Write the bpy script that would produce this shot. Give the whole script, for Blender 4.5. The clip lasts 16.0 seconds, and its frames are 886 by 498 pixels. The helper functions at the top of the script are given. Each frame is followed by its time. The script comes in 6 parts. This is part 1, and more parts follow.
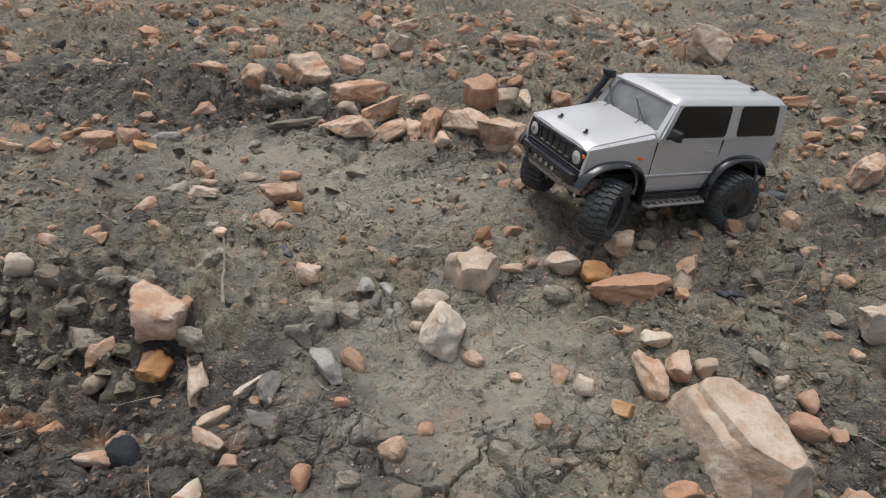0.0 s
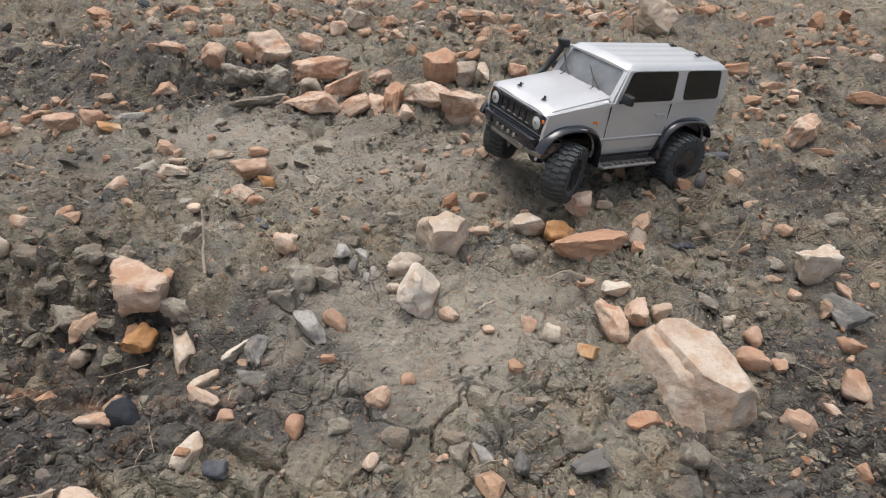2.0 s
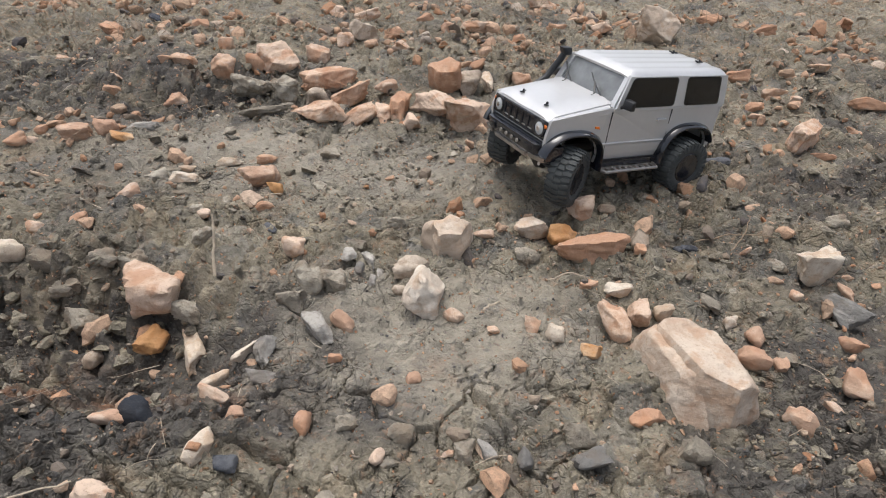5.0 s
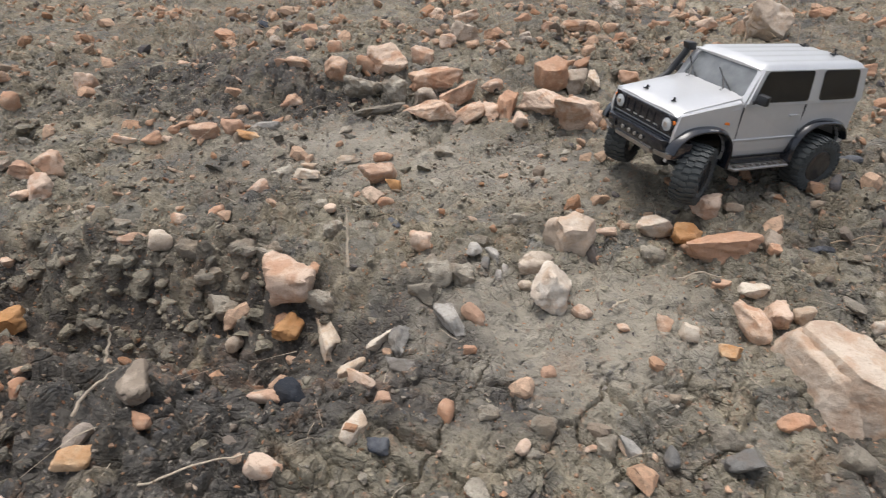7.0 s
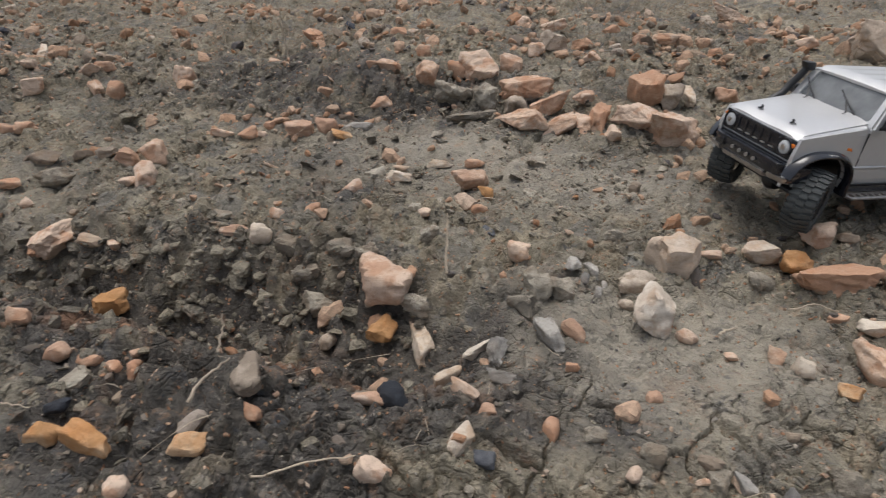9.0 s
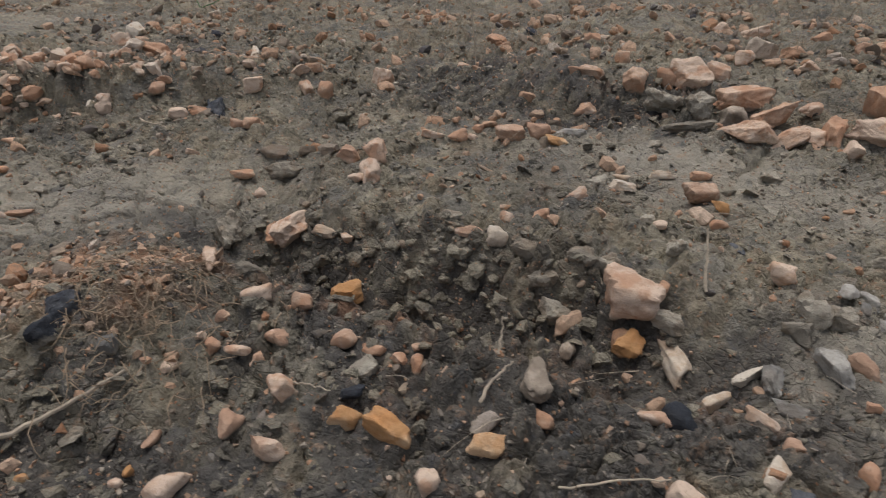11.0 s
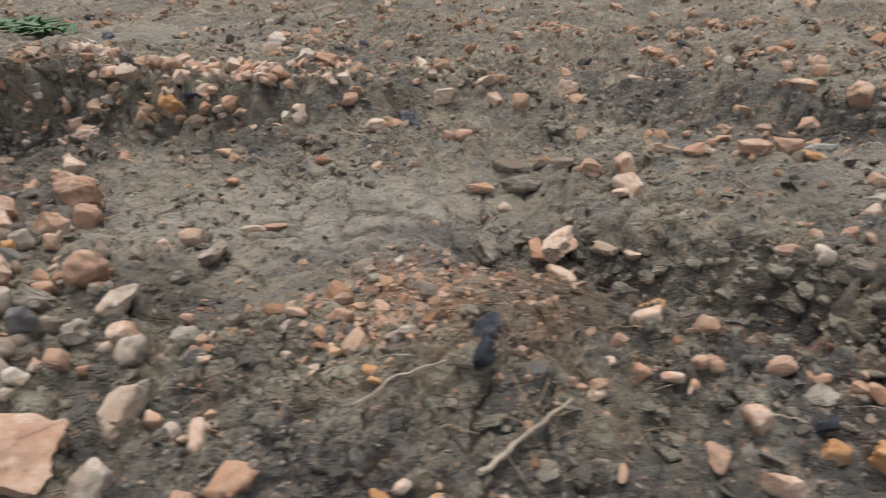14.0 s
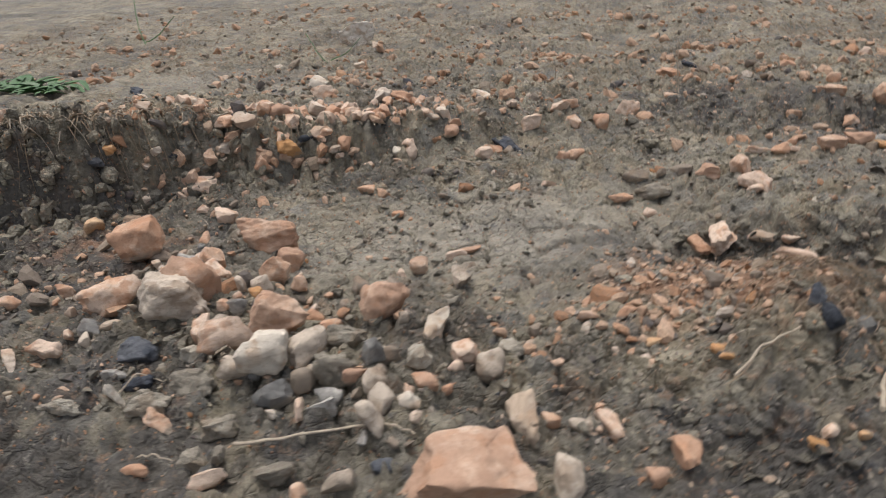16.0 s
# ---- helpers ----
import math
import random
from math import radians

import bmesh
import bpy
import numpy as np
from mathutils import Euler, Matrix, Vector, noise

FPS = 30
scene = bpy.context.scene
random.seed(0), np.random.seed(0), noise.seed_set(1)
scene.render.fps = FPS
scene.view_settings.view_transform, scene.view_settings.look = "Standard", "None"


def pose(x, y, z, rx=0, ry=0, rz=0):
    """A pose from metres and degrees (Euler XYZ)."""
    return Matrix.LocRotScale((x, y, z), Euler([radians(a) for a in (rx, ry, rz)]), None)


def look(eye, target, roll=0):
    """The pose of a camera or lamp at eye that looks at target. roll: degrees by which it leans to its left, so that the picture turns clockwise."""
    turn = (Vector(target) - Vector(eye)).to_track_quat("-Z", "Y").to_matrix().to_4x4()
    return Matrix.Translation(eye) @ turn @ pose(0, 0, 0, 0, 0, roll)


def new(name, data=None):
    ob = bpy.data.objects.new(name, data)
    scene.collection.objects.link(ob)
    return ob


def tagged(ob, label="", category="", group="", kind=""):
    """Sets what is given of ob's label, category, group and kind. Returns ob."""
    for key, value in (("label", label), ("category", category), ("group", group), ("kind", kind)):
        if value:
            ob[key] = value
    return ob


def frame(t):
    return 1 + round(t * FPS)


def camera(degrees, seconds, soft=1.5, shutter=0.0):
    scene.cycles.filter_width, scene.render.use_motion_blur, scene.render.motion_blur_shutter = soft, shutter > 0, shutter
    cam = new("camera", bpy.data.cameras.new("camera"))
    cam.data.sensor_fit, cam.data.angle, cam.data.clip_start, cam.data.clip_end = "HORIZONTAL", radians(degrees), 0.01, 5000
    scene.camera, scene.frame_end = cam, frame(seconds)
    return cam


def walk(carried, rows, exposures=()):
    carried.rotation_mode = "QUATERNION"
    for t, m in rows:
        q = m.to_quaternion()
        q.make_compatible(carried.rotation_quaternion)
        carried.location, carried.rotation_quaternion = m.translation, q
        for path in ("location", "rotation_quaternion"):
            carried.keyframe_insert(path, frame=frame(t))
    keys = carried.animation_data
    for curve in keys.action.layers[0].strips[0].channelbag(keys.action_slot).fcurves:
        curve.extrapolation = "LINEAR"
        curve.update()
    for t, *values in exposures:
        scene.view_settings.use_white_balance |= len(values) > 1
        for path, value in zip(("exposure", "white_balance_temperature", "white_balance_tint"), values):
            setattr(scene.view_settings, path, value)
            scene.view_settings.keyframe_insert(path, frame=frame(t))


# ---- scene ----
cam = camera(72.2, 16.0, soft=1.1, shutter=0.5)
PATH = [
    (0, (0.1196, 0.1391, 0.4968), (-0.0184, 2.053, -0.7728), 3.0),
    (0.5, (0.1046, 0.1288, 0.5025), (-0.023, 2.044, -0.7659), 3.3),
    (1, (0.1, 0.1023, 0.5025), (0.01725, 2.004, -0.7889), 2.6),
    (1.5, (0.1081, 0.08625, 0.4979), (0.0874, 1.969, -0.8222), 2.3),
    (2, (0.1069, 0.08855, 0.5002), (0.1242, 1.971, -0.8199), 3.2),
    (2.5, (0.1069, 0.0989, 0.5037), (0.1253, 1.996, -0.7958), 2.9),
    (3, (0.1081, 0.1, 0.5048), (0.1162, 2.008, -0.7797), 2.8),
    (3.5, (0.1127, 0.09315, 0.5014), (0.1242, 2.002, -0.7832), 2.8),
    (5.8, (0.1023, 0.0598, 0.4945), (0.0483, 1.968, -0.7889), 1.4),
    (6, (0.09085, 0.0575, 0.4922), (0.0115, 1.969, -0.7854), 0.8),
    (6.5, (0.0598, 0.0506, 0.491), (-0.1207, 1.956, -0.7843), -0.2),
    (7, (0.0276, 0.0506, 0.491), (-0.2323, 1.946, -0.7854), -0.7),
    (7.5, (0.00575, 0.0552, 0.4991), (-0.3243, 1.945, -0.7693), -0.2),
    (8, (-0.0046, 0.05865, 0.5014), (-0.3657, 1.957, -0.7463), 0.3),
    (8.5, (-0.0184, 0.0575, 0.4968), (-0.4082, 1.95, -0.751), 0.2),
    (9, (-0.04485, 0.0483, 0.4899), (-0.483, 1.923, -0.7682), 0.2),
    (9.5, (-0.0874, 0.0414, 0.4876), (-0.6417, 1.879, -0.7797), -0.6),
    (10, (-0.146, 0.03105, 0.4864), (-0.8487, 1.817, -0.7809), -1.3),
    (10.2, (-0.1667, 0.02415, 0.4853), (-0.9051, 1.8, -0.7774), -1.5),
    (12.3, (-0.3691, -0.0414, 0.4876), (-1.259, 1.708, -0.713), -0.8),
    (12.5, (-0.3967, -0.04945, 0.4818), (-1.297, 1.693, -0.721), -0.3),
    (13, (-0.4761, -0.07475, 0.4784), (-1.329, 1.687, -0.7291), -0.4),
    (13.5, (-0.5773, -0.1069, 0.4841), (-1.368, 1.694, -0.7072), -1.6),
    (14, (-0.6911, -0.161, 0.4899), (-1.51, 1.623, -0.7095), -1.7),
    (14.5, (-0.8061, -0.2208, 0.5025), (-1.67, 1.535, -0.7072), -2.4),
    (15, (-0.9212, -0.307, 0.5347), (-1.663, 1.493, -0.69), 0.1),
    (15.5, (-1.043, -0.3657, 0.5554), (-1.639, 1.551, -0.5669), -0.0),
    (16, (-1.168, -0.4048, 0.5163), (-1.644, 1.558, -0.5842), -2.7),
]
# the film camera opens up and closes down as it goes
EXPOSURE = [(0.0, -0.22), (1.0, -0.09), (3.0, 0.10), (7.0, 0.12), (8.5, -0.10), (9.5, -0.45), (10.0, -0.55), (12.5, -0.38), (14.0, -0.05), (16.0, -0.02)]
walk(cam, [(t, look(eye, target, roll)) for t, eye, target, roll in PATH], EXPOSURE)

# ---------------------------------------------------------------- overcast daylight
world = bpy.data.worlds.new("overcast_sky")
scene.world = world
world.use_nodes = True
wn, wl = world.node_tree.nodes, world.node_tree.links
wn.clear()
sky = wn.new("ShaderNodeTexSky")
sky.sky_type, sky.sun_disc = "NISHITA", False
sky.sun_elevation, sky.sun_rotation = radians(76), radians(-44)
sky.air_density, sky.dust_density, sky.ozone_density = 1.0, 6.0, 1.0
veil = wn.new("ShaderNodeHueSaturation")
veil.inputs["Saturation"].default_value = 0.55
back = wn.new("ShaderNodeBackground")
back.inputs["Strength"].default_value = 0.18
wout = wn.new("ShaderNodeOutputWorld")
wl.new(sky.outputs[0], veil.inputs["Color"])
wl.new(veil.outputs[0], back.inputs["Color"])
wl.new(back.outputs[0], wout.inputs[0])

sun = new("sun", bpy.data.lights.new("sun", "SUN"))
sun.data.energy, sun.data.angle, sun.data.color = 1.0, radians(35), (0.985, 0.985, 0.97)
sun.matrix_world = look((-0.40, 0.42, 2.4), (0, 0, 0))


# ---------------------------------------------------------------- materials
class Mat:
    """A node material under construction."""

    def __init__(self, name):
        self.m = bpy.data.materials.new(name)
        self.m.use_nodes = True
        self.t = self.m.node_tree
        self.b = self.t.nodes["Principled BSDF"]

    def node(self, kind, **values):
        n = self.t.nodes.new(kind)
        for key, v in values.items():
            n.inputs[key.replace("_", " ")].default_value = v
        return n

    def link(self, a, b):
        self.t.links.new(a, b)

    def noise(self, vec, scale, detail=4.0, rough=0.55):
        n = self.node("ShaderNodeTexNoise", Scale=scale, Detail=detail, Roughness=rough)
        self.link(vec, n.inputs["Vector"])
        return n.outputs["Fac"]

    def ramp(self, fac, stops):
        n = self.t.nodes.new("ShaderNodeValToRGB")
        e = n.color_ramp.elements
        while len(e) < len(stops):
            e.new(0.5)
        for el, (p, c) in zip(e, stops):
            el.position, el.color = p, (*c, 1) if len(c) == 3 else c
        self.link(fac, n.inputs[0])
        return n.outputs[0]

    def span(self, fac, a, b, lo=0.0, hi=1.0):
        n = self.t.nodes.new("ShaderNodeMapRange")
        n.inputs[1].default_value, n.inputs[2].default_value = a, b
        n.inputs[3].default_value, n.inputs[4].default_value = lo, hi
        self.link(fac, n.inputs[0])
        return n.outputs[0]

    def mix(self, fac, a, b, how="MIX"):
        n = self.t.nodes.new("ShaderNodeMix")
        n.data_type, n.blend_type = "RGBA", how
        for sock, v in ((n.inputs[0], fac), (n.inputs[6], a), (n.inputs[7], b)):
            if isinstance(v, (int, float)):
                sock.default_value = v
            elif isinstance(v, tuple):
                sock.default_value = (*v, 1)
            else:
                self.link(v, sock)
        return n.outputs[2]

    def sums(self, *pairs):
        """The sum of (factor, socket) pairs."""
        total = None
        for k, s in pairs:
            n = self.t.nodes.new("ShaderNodeMath")
            n.operation = "MULTIPLY_ADD"
            self.link(s, n.inputs[0])
            n.inputs[1].default_value = k
            if total is None:
                n.inputs[2].default_value = 0
            else:
                self.link(total, n.inputs[2])
            total = n.outputs[0]
        return total

    def bump(self, height, strength, distance):
        n = self.node("ShaderNodeBump", Strength=strength, Distance=distance)
        self.link(height, n.inputs["Height"])
        self.link(n.outputs[0], self.b.inputs["Normal"])

    def coords(self):
        return self.t.nodes.new("ShaderNodeTexCoord").outputs["Object"]

    def where(self):
        return self.t.nodes.new("ShaderNodeNewGeometry").outputs["Position"]


def plain(name, colour, rough, metal=0.0, vary=0.25, scale=40.0, bump=0.0, coat=0.0):
    m = Mat(name)
    c = m.where()
    n = m.noise(c, scale, 5)
    fine = m.noise(c, scale * 9, 3)
    dark = tuple(v * (1 - vary) for v in colour)
    lite = tuple(min(1.0, v * (1 + vary)) for v in colour)
    col = m.ramp(m.sums((0.7, n), (0.3, fine)), [(0.3, dark), (0.7, lite)])
    m.link(col, m.b.inputs["Base Color"])
    m.link(m.span(n, 0.3, 0.7, rough * 0.85, min(1, rough * 1.15)), m.b.inputs["Roughness"])
    m.b.inputs["Metallic"].default_value = metal
    m.b.inputs["Coat Weight"].default_value = coat
    if bump:
        m.bump(m.sums((0.6, n), (0.4, fine)), bump, 0.002)
    return m.m


def mud(name, clods=False):
    m = Mat(name)
    c = m.where()
    warp = m.t.nodes.new("ShaderNodeVectorMath")
    warp.operation = "MULTIPLY_ADD"
    wcol = m.t.nodes.new("ShaderNodeTexNoise")
    wcol.inputs["Scale"].default_value = 22
    m.link(c, wcol.inputs["Vector"])
    m.link(wcol.outputs["Color"], warp.inputs[0])
    warp.inputs[1].default_value = (0.035, 0.035, 0.035)
    m.link(c, warp.inputs[2])
    big = m.noise(c, 2.6, 5, 0.6)
    mid = m.noise(c, 14, 6, 0.62)
    fine = m.noise(c, 90, 5, 0.65)
    grit = m.noise(c, 420, 3, 0.7)
    col = m.ramp(m.sums((0.55, mid), (0.3, fine), (0.15, grit)),
                 [(0.33, (0.063, 0.056, 0.044)), (0.43, (0.168, 0.151, 0.118)), (0.54, (0.287, 0.261, 0.205)), (0.66, (0.444, 0.408, 0.328))])
    wet = m.span(m.sums((0.55, big), (0.45, mid)), 0.50, 0.58)
    col = m.mix(m.mix(wet, (0, 0, 0), (0.72, 0.72, 0.72)), col, m.mix(fine, (0.022, 0.023, 0.025), (0.10, 0.090, 0.078)))
    if not clods:
        a = m.t.nodes.new("ShaderNodeAttribute")
        a.attribute_name = "clod"
        each = m.ramp(a.outputs["Fac"], [(0.0, (0.62, 0.66, 0.74)), (0.22, (0.78, 0.78, 0.80)), (0.4, (1.0, 0.99, 0.95)), (0.7, (1.06, 1.03, 0.96)), (1.0, (1.16, 1.06, 0.93))])
        col = m.mix(0.8, col, each, "MULTIPLY")
        # the second, dark tone is wet soil and also shade painted into the colour
        for name, tone in (("silt", m.mix(fine, (0.24, 0.216, 0.173), (0.405, 0.368, 0.300))), ("damp_shade", m.mix(fine, (0.030, 0.030, 0.031), (0.115, 0.103, 0.09))), ("rusty", m.mix(fine, (0.13, 0.062, 0.034), (0.34, 0.20, 0.125)))):
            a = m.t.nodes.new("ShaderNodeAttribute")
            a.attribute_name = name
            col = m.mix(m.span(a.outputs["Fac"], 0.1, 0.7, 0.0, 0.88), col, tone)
    rust = m.span(m.noise(c, 9, 6, 0.7), 0.58, 0.72)
    col = m.mix(m.mix(rust, (0, 0, 0), (0.42, 0.42, 0.42)), col, m.mix(fine, (0.11, 0.055, 0.03), (0.33, 0.19, 0.11)))
    fleck = m.span(m.noise(c, 47, 5, 0.7), 0.57, 0.68, 0.0, 0.55)
    col = m.mix(fleck, col, (0.33, 0.205, 0.13))
    slate = m.span(m.noise(warp.outputs[0], 37, 5, 0.7), 0.58, 0.68, 0.0, 0.6)
    col = m.mix(slate, col, (0.085, 0.09, 0.10))
    chalk = m.span(m.noise(warp.outputs[0], 61, 6, 0.75), 0.58, 0.70, 0.0, 0.5)
    col = m.mix(chalk, col, (0.50, 0.45, 0.375))
    speck = m.node("ShaderNodeTexVoronoi", Scale=190.0)
    m.link(warp.outputs[0], speck.inputs["Vector"])
    sep = m.t.nodes.new("ShaderNodeSeparateColor")
    m.link(speck.outputs["Color"], sep.inputs[0])
    dot = m.span(sep.outputs[0], 0.86, 0.88)
    near = m.span(speck.outputs["Distance"], 0.42, 0.30)
    both = m.t.nodes.new("ShaderNodeMath")
    both.operation = "MULTIPLY"
    m.link(dot, both.inputs[0])
    m.link(near, both.inputs[1])
    grain = m.ramp(sep.outputs[1], [(0.0, (0.36, 0.18, 0.10)), (0.45, (0.42, 0.27, 0.17)), (0.7, (0.06, 0.06, 0.065)), (1.0, (0.36, 0.32, 0.27))])
    col = m.mix(both.outputs[0], col, grain)
    split = m.node("ShaderNodeTexVoronoi", Scale=31.0)
    split.feature = "DISTANCE_TO_EDGE"
    gentle = m.t.nodes.new("ShaderNodeVectorMath")
    gentle.operation = "MULTIPLY_ADD"
    m.link(wcol.outputs["Color"], gentle.inputs[0])
    gentle.inputs[1].default_value = (0.014, 0.014, 0.014)
    m.link(c, gentle.inputs[2])
    m.link(gentle.outputs[0], split.inputs["Vector"])
    hair = m.node("ShaderNodeTexVoronoi", Scale=74.0)
    hair.feature = "DISTANCE_TO_EDGE"
    m.link(gentle.outputs[0], hair.inputs["Vector"])
    seams = m.sums((0.6, m.span(split.outputs["Distance"], 0.0, 0.050, 1.0, 0.0)), (0.4, m.span(hair.outputs["Distance"], 0.0, 0.07, 1.0, 0.0)))
    gaps = m.t.nodes.new("ShaderNodeMath")
    gaps.operation = "MULTIPLY"
    m.link(seams, gaps.inputs[0])
    m.link(m.span(m.noise(c, 6.5, 4, 0.6), 0.42, 0.58), gaps.inputs[1])
    col = m.mix(m.span(gaps.outputs[0], 0.15, 0.8, 0.0, 0.5), col, (0.085, 0.075, 0.062))
    if clods:
        rnd = m.t.nodes.new("ShaderNodeNewGeometry").outputs["Random Per Island"]
        tone = m.ramp(rnd, [(0.0, (0.66, 0.65, 0.65)), (0.3, (0.95, 0.94, 0.92)), (1.0, (1.15, 1.13, 1.08))])
        col = m.mix(1.0, col, tone, "MULTIPLY")
    m.link(col, m.b.inputs["Base Color"])
    m.link(m.span(m.sums((0.5, big), (0.5, mid)), 0.40, 0.62, 0.92, 0.55), m.b.inputs["Roughness"])
    m.b.inputs["Specular IOR Level"].default_value = 0.35
    granule = m.node("ShaderNodeTexVoronoi", Scale=135.0)
    m.link(warp.outputs[0], granule.inputs["Vector"])
    small = m.node("ShaderNodeTexVoronoi", Scale=330.0)
    m.link(warp.outputs[0], small.inputs["Vector"])
    patch = m.span(mid, 0.40, 0.62, 0.25, 1.0)
    crumbs = m.t.nodes.new("ShaderNodeMath")
    crumbs.operation = "MULTIPLY"
    m.link(m.span(granule.outputs["Distance"], 0.0, 0.75, 1.0, 0.0), crumbs.inputs[0])
    m.link(patch, crumbs.inputs[1])
    m.bump(m.sums((0.8, fine), (0.12, grit), (0.26, crumbs.outputs[0]), (-0.10, small.outputs["Distance"]), (0.5, both.outputs[0]), (-0.42, gaps.outputs[0])), 1.0, 0.010)
    return m.m


def stone_material(name, stops, relief=0.6, muddy=0.8):
    """Sandstone and siltstone: each stone its own tone, with iron-stained patches, bedding and a coat of mud low down."""
    m = Mat(name)
    tex = m.t.nodes.new("ShaderNodeTexCoord")
    info = m.t.nodes.new("ShaderNodeObjectInfo")
    rnd = info.outputs["Random"]
    shift = m.t.nodes.new("ShaderNodeVectorMath")
    shift.operation = "ADD"
    m.link(tex.outputs["Object"], shift.inputs[0])
    m.link(info.outputs["Location"], shift.inputs[1])
    v = shift.outputs[0]
    big = m.noise(v, 22, 4, 0.55)
    mid = m.noise(v, 90, 6, 0.65)
    fine = m.noise(v, 260, 5, 0.65)
    grit = m.noise(v, 620, 3, 0.7)
    base = m.ramp(m.span(m.sums((0.52, big), (0.22, mid), (0.26, rnd)), 0.36, 0.64), [(p * 1.1 - 0.05, c) for p, c in stops])
    low = stops[0][1]
    iron = m.span(m.noise(v, 30, 5, 0.6), 0.52, 0.60, 0.0, 0.65)
    base = m.mix(iron, base, (low[0] * 1.02, low[1] * 0.90, low[2] * 0.80))
    beds = m.t.nodes.new("ShaderNodeVectorMath")
    beds.operation = "MULTIPLY"
    m.link(v, beds.inputs[0])
    beds.inputs[1].default_value = (30.0, 24.0, 190.0)
    base = m.mix(m.span(m.noise(beds.outputs[0], 1.0, 4, 0.6), 0.55, 0.70, 0.0, 0.35), base, (low[0] * 0.6, low[1] * 0.55, low[2] * 0.5))
    bleach = m.span(m.noise(v, 41, 6, 0.7), 0.57, 0.68, 0.0, 0.32)
    base = m.mix(bleach, base, stops[2][1])
    base = m.mix(m.span(fine, 0.55, 0.72, 0.0, 0.45), base, (low[0] * 0.5, low[1] * 0.47, low[2] * 0.45))
    base = m.mix(m.span(grit, 0.60, 0.74, 0.0, 0.5), base, (0.10, 0.08, 0.062))
    up = m.t.nodes.new("ShaderNodeSeparateXYZ")
    m.link(tex.outputs["Generated"], up.inputs[0])
    coat = m.span(m.sums((1.0, up.outputs[2]), (0.9, m.noise(v, 36, 6, 0.7)), (0.35, rnd)), 0.86, 0.70, 0.0, muddy)
    base = m.mix(coat, base, m.mix(fine, (0.17, 0.15, 0.12), (0.33, 0.295, 0.24)))
    m.link(base, m.b.inputs["Base Color"])
    m.link(m.span(mid, 0.3, 0.7, 0.95, 0.72), m.b.inputs["Roughness"])
    m.b.inputs["Specular IOR Level"].default_value = 0.3
    m.bump(m.sums((0.55, mid), (0.40, fine), (0.18, grit)), relief, 0.006)
    return m.m


def scatter_material(name, stops):
    m = Mat(name)
    geo = m.t.nodes.new("ShaderNodeNewGeometry")
    mid, grit = m.noise(geo.outputs["Position"], 110, 5, 0.65), m.noise(geo.outputs["Position"], 600, 3, 0.7)
    base = m.ramp(geo.outputs["Random Per Island"], stops)
    base = m.mix(m.span(mid, 0.45, 0.68, 0.0, 0.65), base, (0.17, 0.135, 0.10))
    base = m.mix(m.span(grit, 0.48, 0.70, 0.0, 0.4), base, (0.07, 0.055, 0.045))
    m.link(base, m.b.inputs["Base Color"])
    m.b.inputs["Roughness"].default_value = 0.88
    m.b.inputs["Specular IOR Level"].default_value = 0.3
    m.bump(m.sums((1.0, mid), (0.4, grit)), 0.6, 0.003)
    return m.m


MUD, CLOD = mud("dried_mud"), mud("mud_clods", True)
STONE = {
    "o": stone_material("orange_sandstone", [(0.25, (0.46, 0.275, 0.178)), (0.5, (0.555, 0.375, 0.262)), (0.75, (0.635, 0.492, 0.382))]),
    "p": stone_material("pink_sandstone", [(0.25, (0.43, 0.275, 0.19)), (0.5, (0.515, 0.358, 0.258)), (0.75, (0.59, 0.455, 0.355))]),
    "y": stone_material("ochre_sandstone", [(0.25, (0.47, 0.255, 0.11)), (0.5, (0.51, 0.285, 0.135)), (0.75, (0.57, 0.39, 0.24))]),
    "b": stone_material("tan_sandstone", [(0.25, (0.45, 0.335, 0.25)), (0.5, (0.53, 0.43, 0.34)), (0.75, (0.59, 0.505, 0.415))]),
    "w": stone_material("pale_sandstone", [(0.25, (0.46, 0.36, 0.27)), (0.5, (0.56, 0.47, 0.37)), (0.75, (0.64, 0.57, 0.475))]),
    "c": stone_material("bleached_sandstone", [(0.25, (0.52, 0.42, 0.33)), (0.5, (0.62, 0.54, 0.45)), (0.75, (0.70, 0.64, 0.56))], 0.6, 0.25),
    "g": stone_material("grey_siltstone", [(0.25, (0.25, 0.205, 0.16)), (0.5, (0.39, 0.325, 0.26)), (0.75, (0.52, 0.44, 0.355))]),
    "m": stone_material("hard_mud_lump", [(0.25, (0.26, 0.23, 0.185)), (0.5, (0.365, 0.325, 0.262)), (0.75, (0.46, 0.415, 0.34))], 1.2),
    "s": stone_material("grey_slate", [(0.25, (0.165, 0.16, 0.15)), (0.5, (0.29, 0.275, 0.25)), (0.75, (0.42, 0.395, 0.355))]),
    "d": stone_material("dark_shale", [(0.25, (0.024, 0.028, 0.036)), (0.5, (0.052, 0.059, 0.074)), (0.75, (0.115, 0.12, 0.132))]),
}
PEBBLE = scatter_material("mixed_pebbles", [(0.0, (0.32, 0.16, 0.085)), (0.22, (0.50, 0.30, 0.19)), (0.42, (0.56, 0.40, 0.29)), (0.55, (0.38, 0.30, 0.22)),
                                            (0.68, (0.20, 0.16, 0.125)), (0.84, (0.13, 0.115, 0.10)), (0.90, (0.045, 0.05, 0.06)), (0.93, (0.55, 0.46, 0.37)), (1.0, (0.40, 0.19, 0.08))])
